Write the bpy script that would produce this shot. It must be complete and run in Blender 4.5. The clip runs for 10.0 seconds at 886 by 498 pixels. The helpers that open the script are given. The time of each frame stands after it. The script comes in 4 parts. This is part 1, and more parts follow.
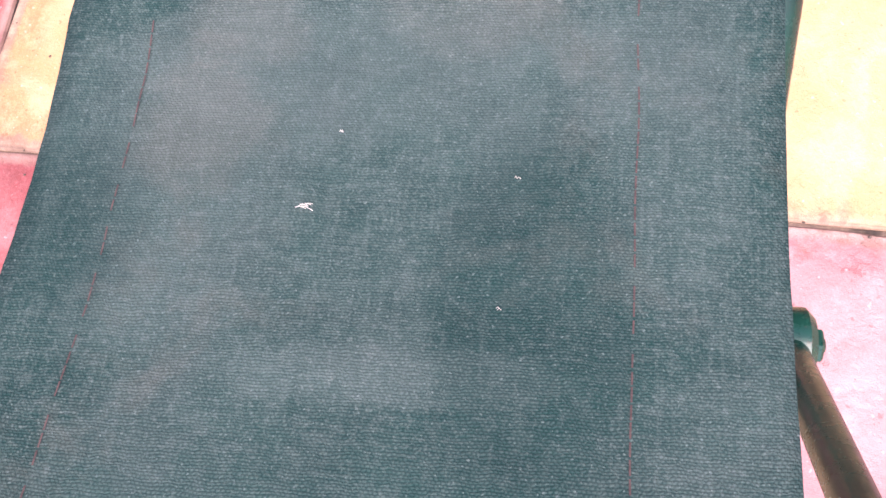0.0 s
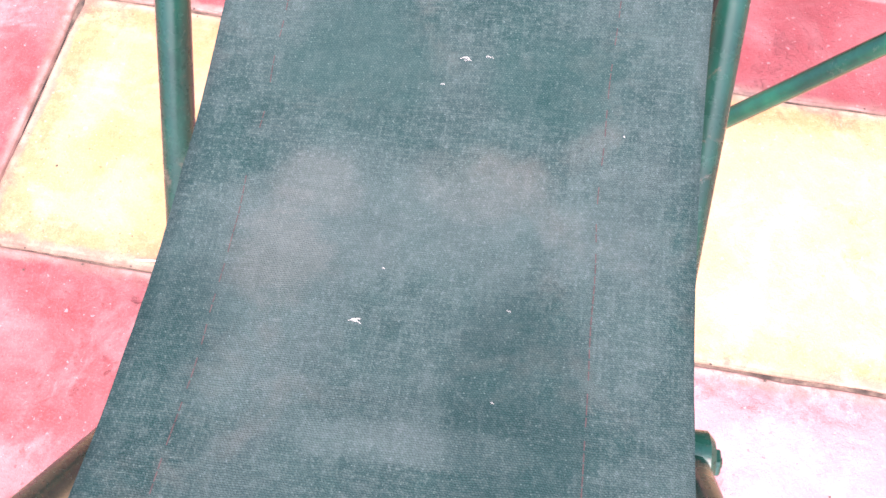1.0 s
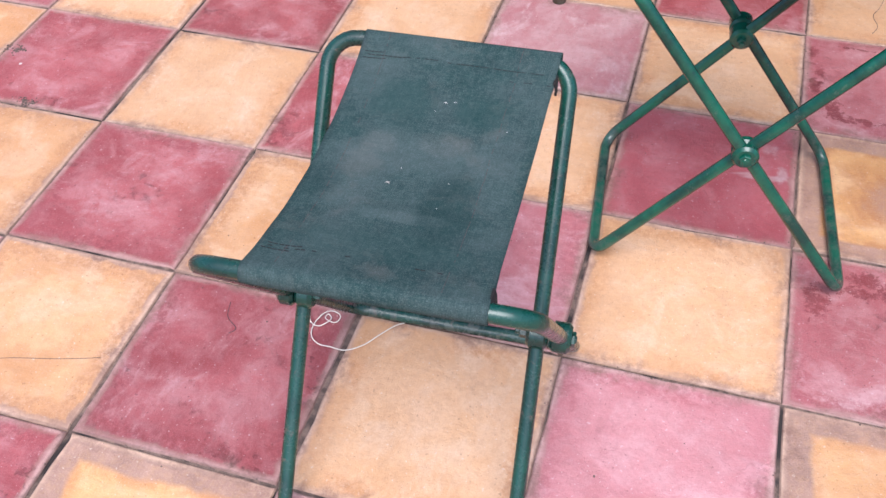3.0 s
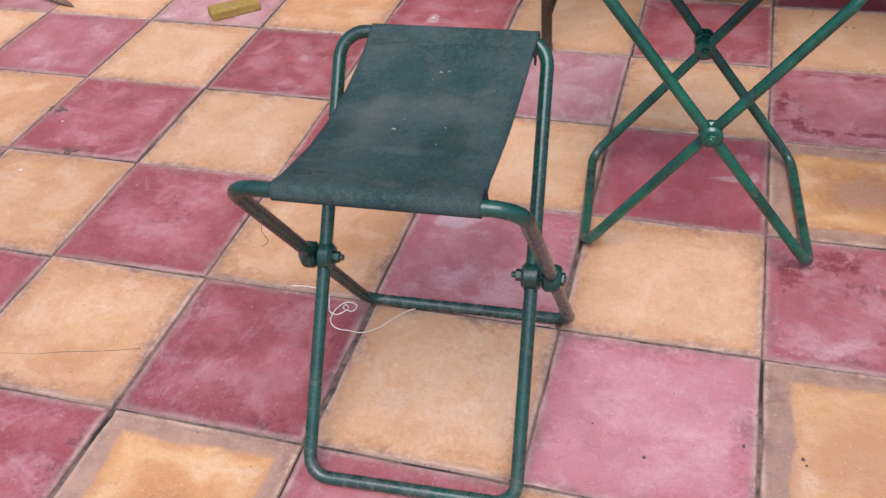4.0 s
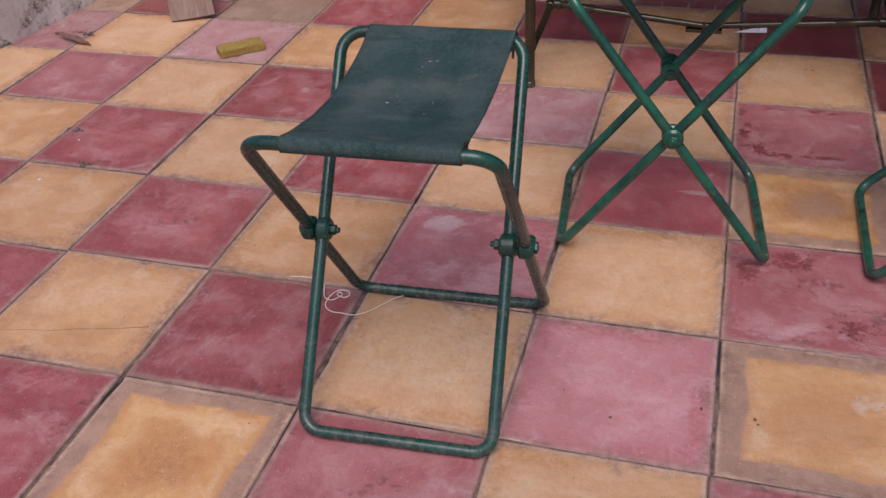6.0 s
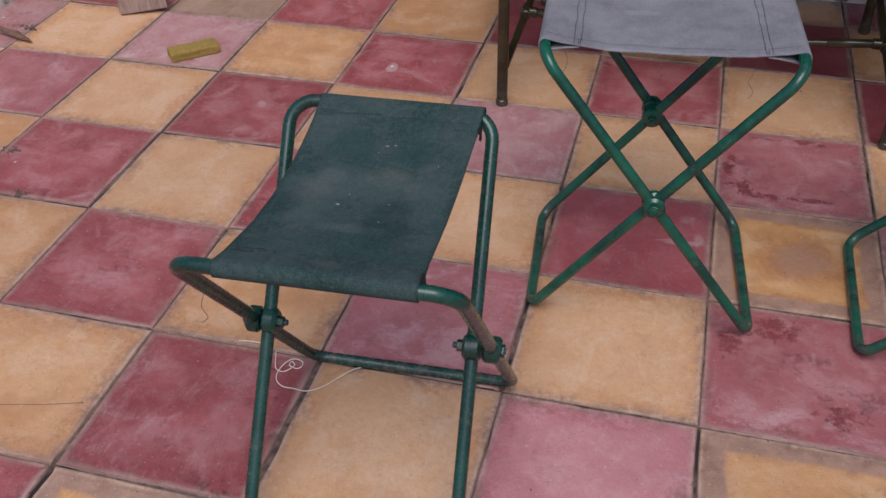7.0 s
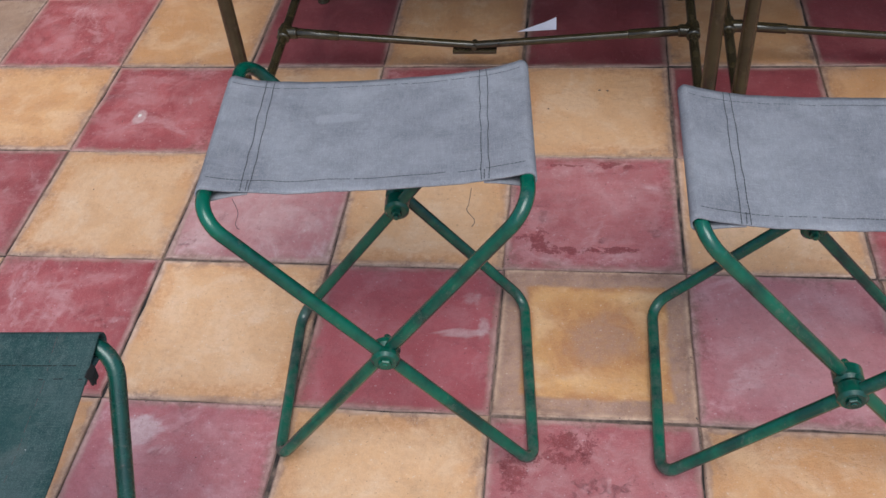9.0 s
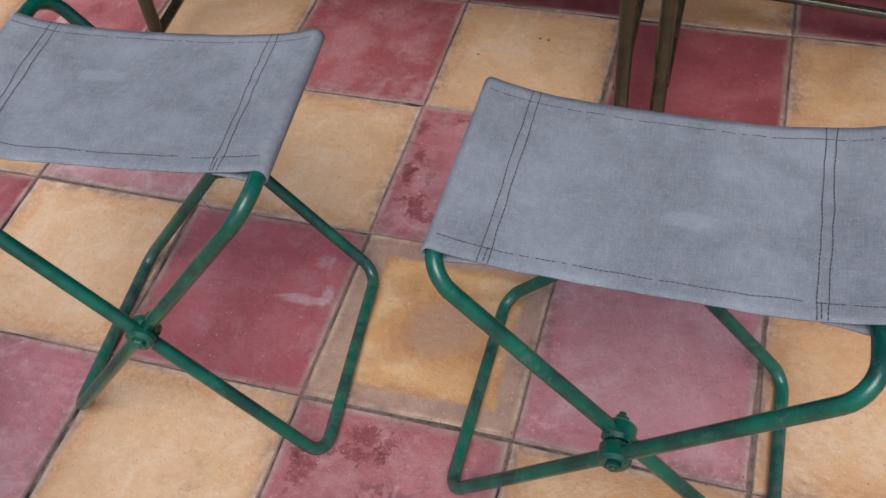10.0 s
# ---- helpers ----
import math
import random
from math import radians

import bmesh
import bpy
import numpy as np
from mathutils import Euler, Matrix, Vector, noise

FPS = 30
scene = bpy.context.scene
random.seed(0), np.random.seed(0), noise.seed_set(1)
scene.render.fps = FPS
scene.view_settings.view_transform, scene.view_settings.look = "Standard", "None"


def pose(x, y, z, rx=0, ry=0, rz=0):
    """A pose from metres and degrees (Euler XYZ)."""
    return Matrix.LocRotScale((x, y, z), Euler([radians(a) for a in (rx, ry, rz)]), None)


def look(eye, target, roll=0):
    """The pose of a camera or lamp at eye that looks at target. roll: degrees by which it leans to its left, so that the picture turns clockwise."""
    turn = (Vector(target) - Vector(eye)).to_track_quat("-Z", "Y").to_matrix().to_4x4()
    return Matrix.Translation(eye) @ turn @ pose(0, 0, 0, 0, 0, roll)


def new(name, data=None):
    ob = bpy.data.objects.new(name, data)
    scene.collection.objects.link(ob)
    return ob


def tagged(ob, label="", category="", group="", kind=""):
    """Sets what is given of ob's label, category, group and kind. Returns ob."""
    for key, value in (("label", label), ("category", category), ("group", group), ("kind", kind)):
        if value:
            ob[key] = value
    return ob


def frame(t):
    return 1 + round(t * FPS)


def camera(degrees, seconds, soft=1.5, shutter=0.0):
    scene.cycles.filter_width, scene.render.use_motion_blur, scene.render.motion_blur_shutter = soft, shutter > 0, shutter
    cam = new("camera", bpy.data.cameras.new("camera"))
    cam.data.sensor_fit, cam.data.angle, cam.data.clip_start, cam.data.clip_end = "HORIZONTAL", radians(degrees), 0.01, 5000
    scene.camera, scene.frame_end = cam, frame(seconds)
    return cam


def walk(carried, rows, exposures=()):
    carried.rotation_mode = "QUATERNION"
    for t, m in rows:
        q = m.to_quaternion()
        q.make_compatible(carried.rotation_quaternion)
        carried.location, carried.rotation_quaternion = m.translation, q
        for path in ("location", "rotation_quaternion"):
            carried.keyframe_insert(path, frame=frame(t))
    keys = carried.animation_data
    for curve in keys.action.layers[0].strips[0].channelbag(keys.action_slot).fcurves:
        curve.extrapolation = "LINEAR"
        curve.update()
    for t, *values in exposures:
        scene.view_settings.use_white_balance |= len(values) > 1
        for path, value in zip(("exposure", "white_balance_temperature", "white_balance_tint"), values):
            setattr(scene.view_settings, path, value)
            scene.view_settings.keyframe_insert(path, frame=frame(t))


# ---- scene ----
# The path: seconds, eye, target, roll
PATH = [
    (0, (-0.3833, -0.2865, 0.7045), (-0.6576, 0.3505, -1.1714), -16.23),
    (0.5, (-0.4184, -0.2926, 0.7400), (-0.5514, 0.3892, -1.1355), -3.49),
    (1, (-0.4025, -0.3314, 0.8045), (-0.5513, 0.5616, -0.9789), 0.88),
    (1.5, (-0.3730, -0.3958, 0.8891), (-0.6325, 0.5788, -0.8380), 0.22),
    (2, (-0.3024, -0.5008, 0.9405), (-0.6799, 0.5854, -0.6959), -2.75),
    (2.2, (-0.2655, -0.5822, 1.0173), (-0.6700, 0.5579, -0.5753), -1.11),
    (3.3, (-0.1809, -0.9199, 1.0914), (-0.5831, 0.4550, -0.3043), -3.09),
    (3.5, (-0.1647, -0.9697, 1.0887), (-0.5561, 0.4406, -0.2743), -4.00),
    (4, (-0.1189, -1.0807, 1.0387), (-0.6079, 0.4033, -0.2097), -4.24),
    (4.5, (-0.0702, -1.2182, 1.0074), (-0.5712, 0.3255, -0.1615), -5.14),
    (5, (-0.0425, -1.2674, 0.9959), (-0.5456, 0.3720, -0.0331), -3.70),
    (5.5, (-0.0479, -1.2850, 0.9833), (-0.5526, 0.3677, -0.0236), -3.23),
    (5.7, (-0.0532, -1.2916, 0.9856), (-0.5505, 0.3411, -0.0570), -2.97),
    (6.8, (-0.0844, -1.1113, 1.0707), (-0.5574, 0.4176, -0.1288), -1.73),
    (7, (-0.0972, -1.0507, 1.0978), (-0.5211, 0.4799, -0.1177), -1.17),
    (7.5, (-0.0947, -0.9519, 1.1169), (-0.3611, 0.5321, -0.1972), -2.58),
    (8, (-0.0606, -0.7943, 1.1672), (-0.3968, 0.6334, -0.1925), -4.37),
    (8.5, (0.0259, -0.6738, 1.1924), (-0.3139, 0.7789, -0.1395), -6.49),
    (9, (0.1186, -0.5408, 1.1696), (-0.1505, 0.8692, -0.2231), -6.18),
    (9.5, (0.2528, -0.3900, 1.1463), (0.0106, 0.9197, -0.3457), -11.55),
    (10, (0.4711, -0.2926, 1.1430), (0.0021, 0.8980, -0.3941), -7.20),
]
cam = camera(49.0, 10.0)
walk(cam, [(t, look(e, g, r)) for t, e, g, r in PATH],
     exposures=[(0.0, 2.20, 6400, 24), (0.9, 2.55, 6350, 23), (1.4, 2.52, 6050, 21), (2.0, 2.02, 5750, 20), (2.3, 1.75, 5620, 16),
                (3.3, 1.33, 5700, 12), (3.6, 1.18, 5720, 12), (4.0, 1.02, 5820, 13), (4.6, 0.77, 6050, 15), (5.7, 0.50, 6150, 17),
                (7.0, 0.36, 5950, 12), (7.6, 0.42, 5900, 10), (8.4, 0.75, 5650, 3), (9.0, 0.84, 5630, 1), (9.5, 0.77, 5640, 0), (10.0, 0.73, 5660, 0)])

# ---- light: a bright overcast sky ----
world = bpy.data.worlds.new("sky")
scene.world = world
world.use_nodes = True
wn = world.node_tree
sky = wn.nodes.new("ShaderNodeTexSky")
sky.sky_type = 'NISHITA'
sky.sun_disc = False
sky.sun_elevation = radians(58)
sky.sun_rotation = radians(167)
sky.dust_density = 4.0
sky.air_density = 1.0
wn.links.new(sky.outputs[0], wn.nodes["Background"].inputs[0])
wn.nodes["Background"].inputs[1].default_value = 0.10
sun = new("sun", bpy.data.lights.new("sun", 'SUN'))
sun.data.energy = 1.2
sun.data.angle = radians(40)
sun.data.color = (1.0, 0.95, 0.88)
sun.matrix_world = look((0.6, -2.6, 5.0), (0, 0, 0))


# ---- material helpers ----
def mat(name, rough=0.6, metal=0.0):
    m = bpy.data.materials.new(name)
    m.use_nodes = True
    b = m.node_tree.nodes["Principled BSDF"]
    b.inputs["Roughness"].default_value = rough
    b.inputs["Metallic"].default_value = metal
    return m, m.node_tree, b


def nd(nt, kind, **vals):
    n = nt.nodes.new("ShaderNode" + kind)
    for k, v in vals.items():
        n.inputs[k.replace("_", " ")].default_value = v
    return n


def coords(nt, out="Object", scale=(1, 1, 1)):
    c = nt.nodes.new("ShaderNodeTexCoord")
    mp = nt.nodes.new("ShaderNodeMapping")
    mp.inputs["Scale"].default_value = scale
    nt.links.new(c.outputs[out], mp.inputs[0])
    return mp.outputs[0]


def tex(nt, vec, scale, detail=4.0, rough=0.6, dist=0.0):
    n = nd(nt, "TexNoise", Scale=scale, Detail=detail, Roughness=rough, Distortion=dist)
    nt.links.new(vec, n.inputs["Vector"])
    return n.outputs["Fac"]


def ramp(nt, fac, lo, hi, a=(0, 0, 0, 1), b=(1, 1, 1, 1)):
    r = nt.nodes.new("ShaderNodeValToRGB")
    r.color_ramp.elements[0].position, r.color_ramp.elements[1].position = lo, hi
    r.color_ramp.elements[0].color, r.color_ramp.elements[1].color = a, b
    nt.links.new(fac, r.inputs[0])
    return r.outputs[0]


def mix(nt, fac, a, b, mode='MIX'):
    n = nt.nodes.new("ShaderNodeMix")
    n.data_type, n.blend_type = 'RGBA', mode
    for sock, v in ((n.inputs[0], fac), (n.inputs[6], a), (n.inputs[7], b)):
        if isinstance(v, bpy.types.NodeSocket):
            nt.links.new(v, sock)
        elif isinstance(v, (int, float)):
            sock.default_value = v
        else:
            sock.default_value = (*v[:3], 1)
    return n.outputs[2]


def calc(nt, op, a, b=0.0):
    n = nt.nodes.new("ShaderNodeMath")
    n.operation = op
    for sock, v in ((n.inputs[0], a), (n.inputs[1], b)):
        if isinstance(v, bpy.types.NodeSocket):
            nt.links.new(v, sock)
        else:
            sock.default_value = v
    return n.outputs[0]


def bump(nt, b, height, strength=0.3, dist=0.002):
    n = nd(nt, "Bump", Strength=strength, Distance=dist)
    nt.links.new(height, n.inputs["Height"])
    nt.links.new(n.outputs[0], b.inputs["Normal"])


def tile_mat(name, base, dark, pale, worn, edge_tint=None, blotch=None, bare=0.0, rim=0.5, pits=0.5, chalk=(), bruise=(), grainy=0.5):
    """Pigmented cement tile: cloudy colour, pale smears, pits, bare cement at its edges, an optional stain with a bare border."""
    m, nt, b = mat(name, 0.62)
    oi = nt.nodes.new("ShaderNodeObjectInfo")
    c = nt.nodes.new("ShaderNodeTexCoord")
    comb = nt.nodes.new("ShaderNodeCombineXYZ")
    nt.links.new(calc(nt, 'MULTIPLY', oi.outputs["Random"], 37.0), comb.inputs[0])
    nt.links.new(calc(nt, 'MULTIPLY', oi.outputs["Random"], 91.0), comb.inputs[1])
    add = nt.nodes.new("ShaderNodeVectorMath")
    nt.links.new(c.outputs["Object"], add.inputs[0])
    nt.links.new(comb.outputs[0], add.inputs[1])
    v = add.outputs[0]
    big = tex(nt, v, 6.0, 6, 0.6, 0.8)
    mid = tex(nt, v, 22.0, 7, 0.68, 0.4)
    grain = tex(nt, v, 90.0, 5, 0.75)
    fine = tex(nt, v, 420.0, 3, 0.7)
    col = mix(nt, ramp(nt, big, 0.34, 0.60), dark, base)
    # distance from the middle, wavering
    sep = nt.nodes.new("ShaderNodeSeparateXYZ")
    nt.links.new(c.outputs["Object"], sep.inputs[0])
    edge = calc(nt, 'MAXIMUM', calc(nt, 'ABSOLUTE', sep.outputs[0]), calc(nt, 'ABSOLUTE', sep.outputs[1]))
    wide = calc(nt, 'ADD', edge, calc(nt, 'MULTIPLY', calc(nt, 'SUBTRACT', big, 0.5), 0.12))
    wob = calc(nt, 'ADD', edge, calc(nt, 'MULTIPLY', calc(nt, 'SUBTRACT', mid, 0.5), 0.030))
    if edge_tint:
        col = mix(nt, calc(nt, 'MULTIPLY', ramp(nt, wide, 0.085, 0.150), calc(nt, 'MULTIPLY', ramp(nt, mid, 0.30, 0.65), 0.75)), col, edge_tint)
    cloud = tex(nt, v, 12.0, 8, 0.58, 0.45)
    col = mix(nt, calc(nt, 'MULTIPLY', ramp(nt, cloud, 0.52, 0.60), 0.45), col, tuple(0.55 * x + 0.45 * y for x, y in zip(base, pale)))
    col = mix(nt, calc(nt, 'MULTIPLY', ramp(nt, cloud, 0.38, 0.46, (1, 1, 1, 1), (0, 0, 0, 1)), 0.50), col, tuple(0.9 * x for x in dark))
    # chalky wear in the middle, smears and swirls
    col = mix(nt, calc(nt, 'MULTIPLY', ramp(nt, mid, 0.46, 0.74), worn * 0.6), col, pale)
    smear = tex(nt, v, 8.0, 9, 0.66, 0.9)
    col = mix(nt, calc(nt, 'MULTIPLY', ramp(nt, smear, 0.555, 0.66), worn * 0.85), col, pale)
    swirl = nt.nodes.new("ShaderNodeTexWave")
    swirl.wave_type = 'RINGS'
    for k, x in (("Scale", 16.0), ("Distortion", 14.0), ("Detail", 3.0), ("Detail Scale", 0.7)):
        swirl.inputs[k].default_value = x
    nt.links.new(v, swirl.inputs["Vector"])
    col = mix(nt, calc(nt, 'MULTIPLY', calc(nt, 'MULTIPLY', ramp(nt, swirl.outputs["Fac"], 0.80, 0.98), ramp(nt, smear, 0.47, 0.62)), worn * 0.35), col, pale)
    grey = (0.250, 0.152, 0.118)
    if edge_tint:
        band = calc(nt, 'ADD', edge, calc(nt, 'MULTIPLY', calc(nt, 'SUBTRACT', tex(nt, v, 14.0, 9, 0.66, 0.2), 0.5), 0.05))
        f = calc(nt, 'MULTIPLY', ramp(nt, band, 0.110, 0.119), ramp(nt, band, 0.134, 0.142, (1, 1, 1, 1), (0, 0, 0, 1)))
        col = mix(nt, calc(nt, 'MULTIPLY', calc(nt, 'MULTIPLY', f, ramp(nt, grain, 0.40, 0.60)), ramp(nt, big, 0.42, 0.54, (0, 0, 0, 1), (0.75, 0.75, 0.75, 1))), col, edge_tint)
    if blotch:
        px = calc(nt, 'ADD', edge, calc(nt, 'MULTIPLY', calc(nt, 'SUBTRACT', tex(nt, v, 7.0, 9, 0.55, 0.2), 0.5), 0.048))
        col = mix(nt, calc(nt, 'MULTIPLY', calc(nt, 'MULTIPLY', ramp(nt, px, 0.096, 0.106), ramp(nt, mid, 0.40, 0.54)), 0.75), col, edge_tint)
        col = mix(nt, calc(nt, 'MULTIPLY', ramp(nt, px, 0.109, 0.117), bare), col, mix(nt, ramp(nt, mid, 0.40, 0.60), (0.245, 0.145, 0.120), (0.350, 0.215, 0.165)))
        rad = nt.nodes.new("ShaderNodeVectorMath")
        rad.operation = 'LENGTH'
        nt.links.new(c.outputs["Object"], rad.inputs[0])
        st = calc(nt, 'ADD', rad.outputs["Value"], calc(nt, 'MULTIPLY', calc(nt, 'SUBTRACT', tex(nt, v, 11.0, 8, 0.6, 0.4), 0.5), 0.20))
        halo = ramp(nt, st, 0.060, 0.100, (1, 1, 1, 1), (0, 0, 0, 1))
        col = mix(nt, calc(nt, 'MULTIPLY', halo, calc(nt, 'ADD', 0.55, calc(nt, 'MULTIPLY', ramp(nt, mid, 0.40, 0.58), 0.4))), col, edge_tint)
        granules = ramp(nt, tex(nt, v, 75.0, 8, 0.8), 0.44, 0.56)
        core = ramp(nt, st, 0.030, 0.062, (1, 1, 1, 1), (0, 0, 0, 1))
        col = mix(nt, calc(nt, 'MULTIPLY', core, calc(nt, 'ADD', 0.80 - 0.70 * grainy, calc(nt, 'MULTIPLY', granules, 0.15 + 0.65 * grainy))), col, blotch)
    # dark pits and grime, in clusters
    cl = tex(nt, v, 9.0, 4, 0.6, 0.5)
    crisp = tex(nt, v, 42.0, 10, 0.80, 0.3)
    pit = calc(nt, 'MULTIPLY', ramp(nt, crisp, 0.535, 0.575), ramp(nt, cl, 0.56, 0.63))
    col = mix(nt, calc(nt, 'MULTIPLY', pit, pits), col, tuple(x * 0.62 for x in dark))

    def spot(cx, cy, rx, ry, n, k, lo, hi):
        d = calc(nt, 'ADD', calc(nt, 'POWER', calc(nt, 'DIVIDE', calc(nt, 'SUBTRACT', sep.outputs[0], cx), rx), 2.0),
                 calc(nt, 'POWER', calc(nt, 'DIVIDE', calc(nt, 'SUBTRACT', sep.outputs[1], cy), ry), 2.0))
        return ramp(nt, calc(nt, 'SUBTRACT', n, calc(nt, 'MULTIPLY', d, k)), lo, hi)
    for q in bruise:
        col = mix(nt, calc(nt, 'MULTIPLY', spot(*q, crisp, 0.07, 0.425, 0.475), 0.9), col, tuple(x * k for x, k in zip(dark, (0.60, 0.36, 0.38))))
    for q in chalk:
        col = mix(nt, calc(nt, 'MULTIPLY', spot(*q, smear, 0.09, 0.42, 0.51), 0.55), col, tuple(0.5 * x + y for x, y in zip(pale, (0.27, 0.24, 0.225))))
    col = mix(nt, calc(nt, 'MULTIPLY', ramp(nt, grain, 0.46, 0.62), 0.30), col, tuple(x * 0.70 for x in base))
    col = mix(nt, calc(nt, 'MULTIPLY', ramp(nt, fine, 0.52, 0.66), 0.18), col, pale)
    speck = tex(nt, v, 170.0, 2, 0.5)
    col = mix(nt, calc(nt, 'MULTIPLY', ramp(nt, speck, 0.68, 0.71), 0.45), col, tuple(0.6 * x + 0.22 for x in pale))
    col = mix(nt, calc(nt, 'MULTIPLY', ramp(nt, speck, 0.29, 0.32, (1, 1, 1, 1), (0, 0, 0, 1)), 0.45), col, tuple(x * 0.35 for x in dark))
    # bare, pale arris
    col = mix(nt, calc(nt, 'MULTIPLY', ramp(nt, wob, 0.137, 0.140), calc(nt, 'MULTIPLY', ramp(nt, big, 0.36, 0.58), rim)), col, grey)
    thin = calc(nt, 'ADD', edge, calc(nt, 'MULTIPLY', calc(nt, 'SUBTRACT', calc(nt, 'ADD', calc(nt, 'MULTIPLY', mid, 0.5), calc(nt, 'MULTIPLY', grain, 0.5)), 0.5), 0.014))
    col = mix(nt, calc(nt, 'MULTIPLY', ramp(nt, thin, 0.1402, 0.1414), calc(nt, 'ADD', 0.28, calc(nt, 'MULTIPLY', ramp(nt, cl, 0.40, 0.56), 0.66))), col, tuple(0.4 * x + 0.6 * y for x, y in zip(base, (0.50, 0.365, 0.310))))
    col = mix(nt, calc(nt, 'MULTIPLY', ramp(nt, thin, 0.1452, 0.1472), 0.62), col, mix(nt, ramp(nt, mid, 0.40, 0.60), (0.065, 0.038, 0.030), (0.19, 0.118, 0.090)))
    grime = calc(nt, 'ADD', edge, calc(nt, 'MULTIPLY', calc(nt, 'SUBTRACT', cloud, 0.5), 0.10))
    col = mix(nt, calc(nt, 'MULTIPLY', calc(nt, 'MULTIPLY', ramp(nt, grime, 0.128, 0.150), ramp(nt, crisp, 0.43, 0.58)), 0.65), col, (0.150, 0.070, 0.052))
    val = nt.nodes.new("ShaderNodeHueSaturation")
    nt.links.new(col, val.inputs["Color"])
    nt.links.new(calc(nt, 'ADD', calc(nt, 'MULTIPLY', oi.outputs["Random"], 0.20), 0.90), val.inputs["Value"])
    nt.links.new(val.outputs[0], b.inputs["Base Color"])
    nt.links.new(calc(nt, 'ADD', calc(nt, 'MULTIPLY', mid, 0.35), 0.36), b.inputs["Roughness"])
    h = calc(nt, 'ADD', calc(nt, 'ADD', mid, calc(nt, 'MULTIPLY', grain, 0.5)), calc(nt, 'MULTIPLY', pit, -0.5 * pits))
    h = calc(nt, 'ADD', h, calc(nt, 'MULTIPLY', fine, 0.18))
    bump(nt, b, h, 0.85, 0.003)
    return m


def canvas_mat(name, base, dark, dust, soil, dusty=0.5, slubs=0.2, rib=0.3, marks=()):
    """Plain-woven canvas with faded, dusty patches."""
    m, nt, b = mat(name, 0.92)
    c = nt.nodes.new("ShaderNodeTexCoord")
    v = c.outputs["UV"]
    big = tex(nt, v, 9.0, 5, 0.62, 0.4)
    mid = tex(nt, v, 34.0, 6, 0.7)
    fleck = tex(nt, v, 650.0, 3, 0.7)
    heather = tex(nt, v, 140.0, 5, 0.8)
    col = mix(nt, ramp(nt, mid, 0.3, 0.72), dark, base)
    col = mix(nt, calc(nt, 'MULTIPLY', ramp(nt, big, 0.42, 0.66), dusty), col, dust)
    patch = tex(nt, v, 16.0, 7, 0.7, 0.5)
    col = mix(nt, calc(nt, 'MULTIPLY', ramp(nt, patch, 0.54, 0.70), dusty), col, soil)
    col = mix(nt, calc(nt, 'MULTIPLY', ramp(nt, heather, 0.48, 0.70), 0.30), col, dust)
    col = mix(nt, calc(nt, 'MULTIPLY', ramp(nt, fleck, 0.53, 0.68), 0.42), col, tuple(1.15 * x for x in dust))
    for sc in ((3, 60, 1), (60, 3, 1)):
        mp = nt.nodes.new("ShaderNodeMapping")
        mp.inputs["Scale"].default_value = sc
        nt.links.new(v, mp.inputs[0])
        slub = tex(nt, mp.outputs[0], 14.0, 4, 0.75)
        col = mix(nt, calc(nt, 'MULTIPLY', ramp(nt, slub, 0.50, 0.68), slubs), col, dust)
        col = mix(nt, calc(nt, 'MULTIPLY', ramp(nt, slub, 0.30, 0.46, (1, 1, 1, 1), (0, 0, 0, 1)), slubs), col, dark)
    # stains and rubbed places with their own shapes
    place = nt.nodes.new("ShaderNodeSeparateXYZ")
    nt.links.new(c.outputs["Object"], place.inputs[0])
    ragged = tex(nt, v, 48.0, 8, 0.72, 0.3)
    for cx, cy, rx, ry, tone, k in marks:
        d = calc(nt, 'ADD', calc(nt, 'POWER', calc(nt, 'DIVIDE', calc(nt, 'SUBTRACT', place.outputs[0], cx), rx), 2.0),
                 calc(nt, 'POWER', calc(nt, 'DIVIDE', calc(nt, 'SUBTRACT', place.outputs[1], cy), ry), 2.0))
        f = ramp(nt, calc(nt, 'SUBTRACT', calc(nt, 'ADD', calc(nt, 'MULTIPLY', ragged, 2.0), calc(nt, 'MULTIPLY', fleck, 0.6)), calc(nt, 'MULTIPLY', d, 0.55)), 0.45, 1.50)
        col = mix(nt, calc(nt, 'MULTIPLY', f, k), col, dict(dust=dust, soil=soil, dark=dark, base=base)[tone])
    # plain weave: short floats, every second row shifted by half
    uv = nt.nodes.new("ShaderNodeSeparateXYZ")
    nt.links.new(v, uv.inputs[0])
    drift = calc(nt, 'MULTIPLY', calc(nt, 'SUBTRACT', tex(nt, v, 100.0, 4, 0.7), 0.5), 0.0030)
    row = calc(nt, 'DIVIDE', calc(nt, 'ADD', uv.outputs[1], drift), 0.00088)
    odd = calc(nt, 'MULTIPLY', calc(nt, 'MODULO', calc(nt, 'FLOOR', row), 2.0), 0.5)
    along = calc(nt, 'ADD', calc(nt, 'DIVIDE', calc(nt, 'ADD', uv.outputs[0], drift), 0.00125), odd)
    w = [calc(nt, 'SINE', calc(nt, 'MULTIPLY', calc(nt, 'FRACT', q), math.pi)) for q in (row, along)]
    weave = calc(nt, 'MULTIPLY', w[0], w[1])
    col = mix(nt, calc(nt, 'MULTIPLY', ramp(nt, tex(nt, v, 900.0, 2, 0.5), 0.64, 0.72), 0.32), col, tuple(1.9 * x for x in dust))
    lift = calc(nt, 'MULTIPLY', weave, calc(nt, 'ADD', 0.45, calc(nt, 'MULTIPLY', heather, 1.1)))
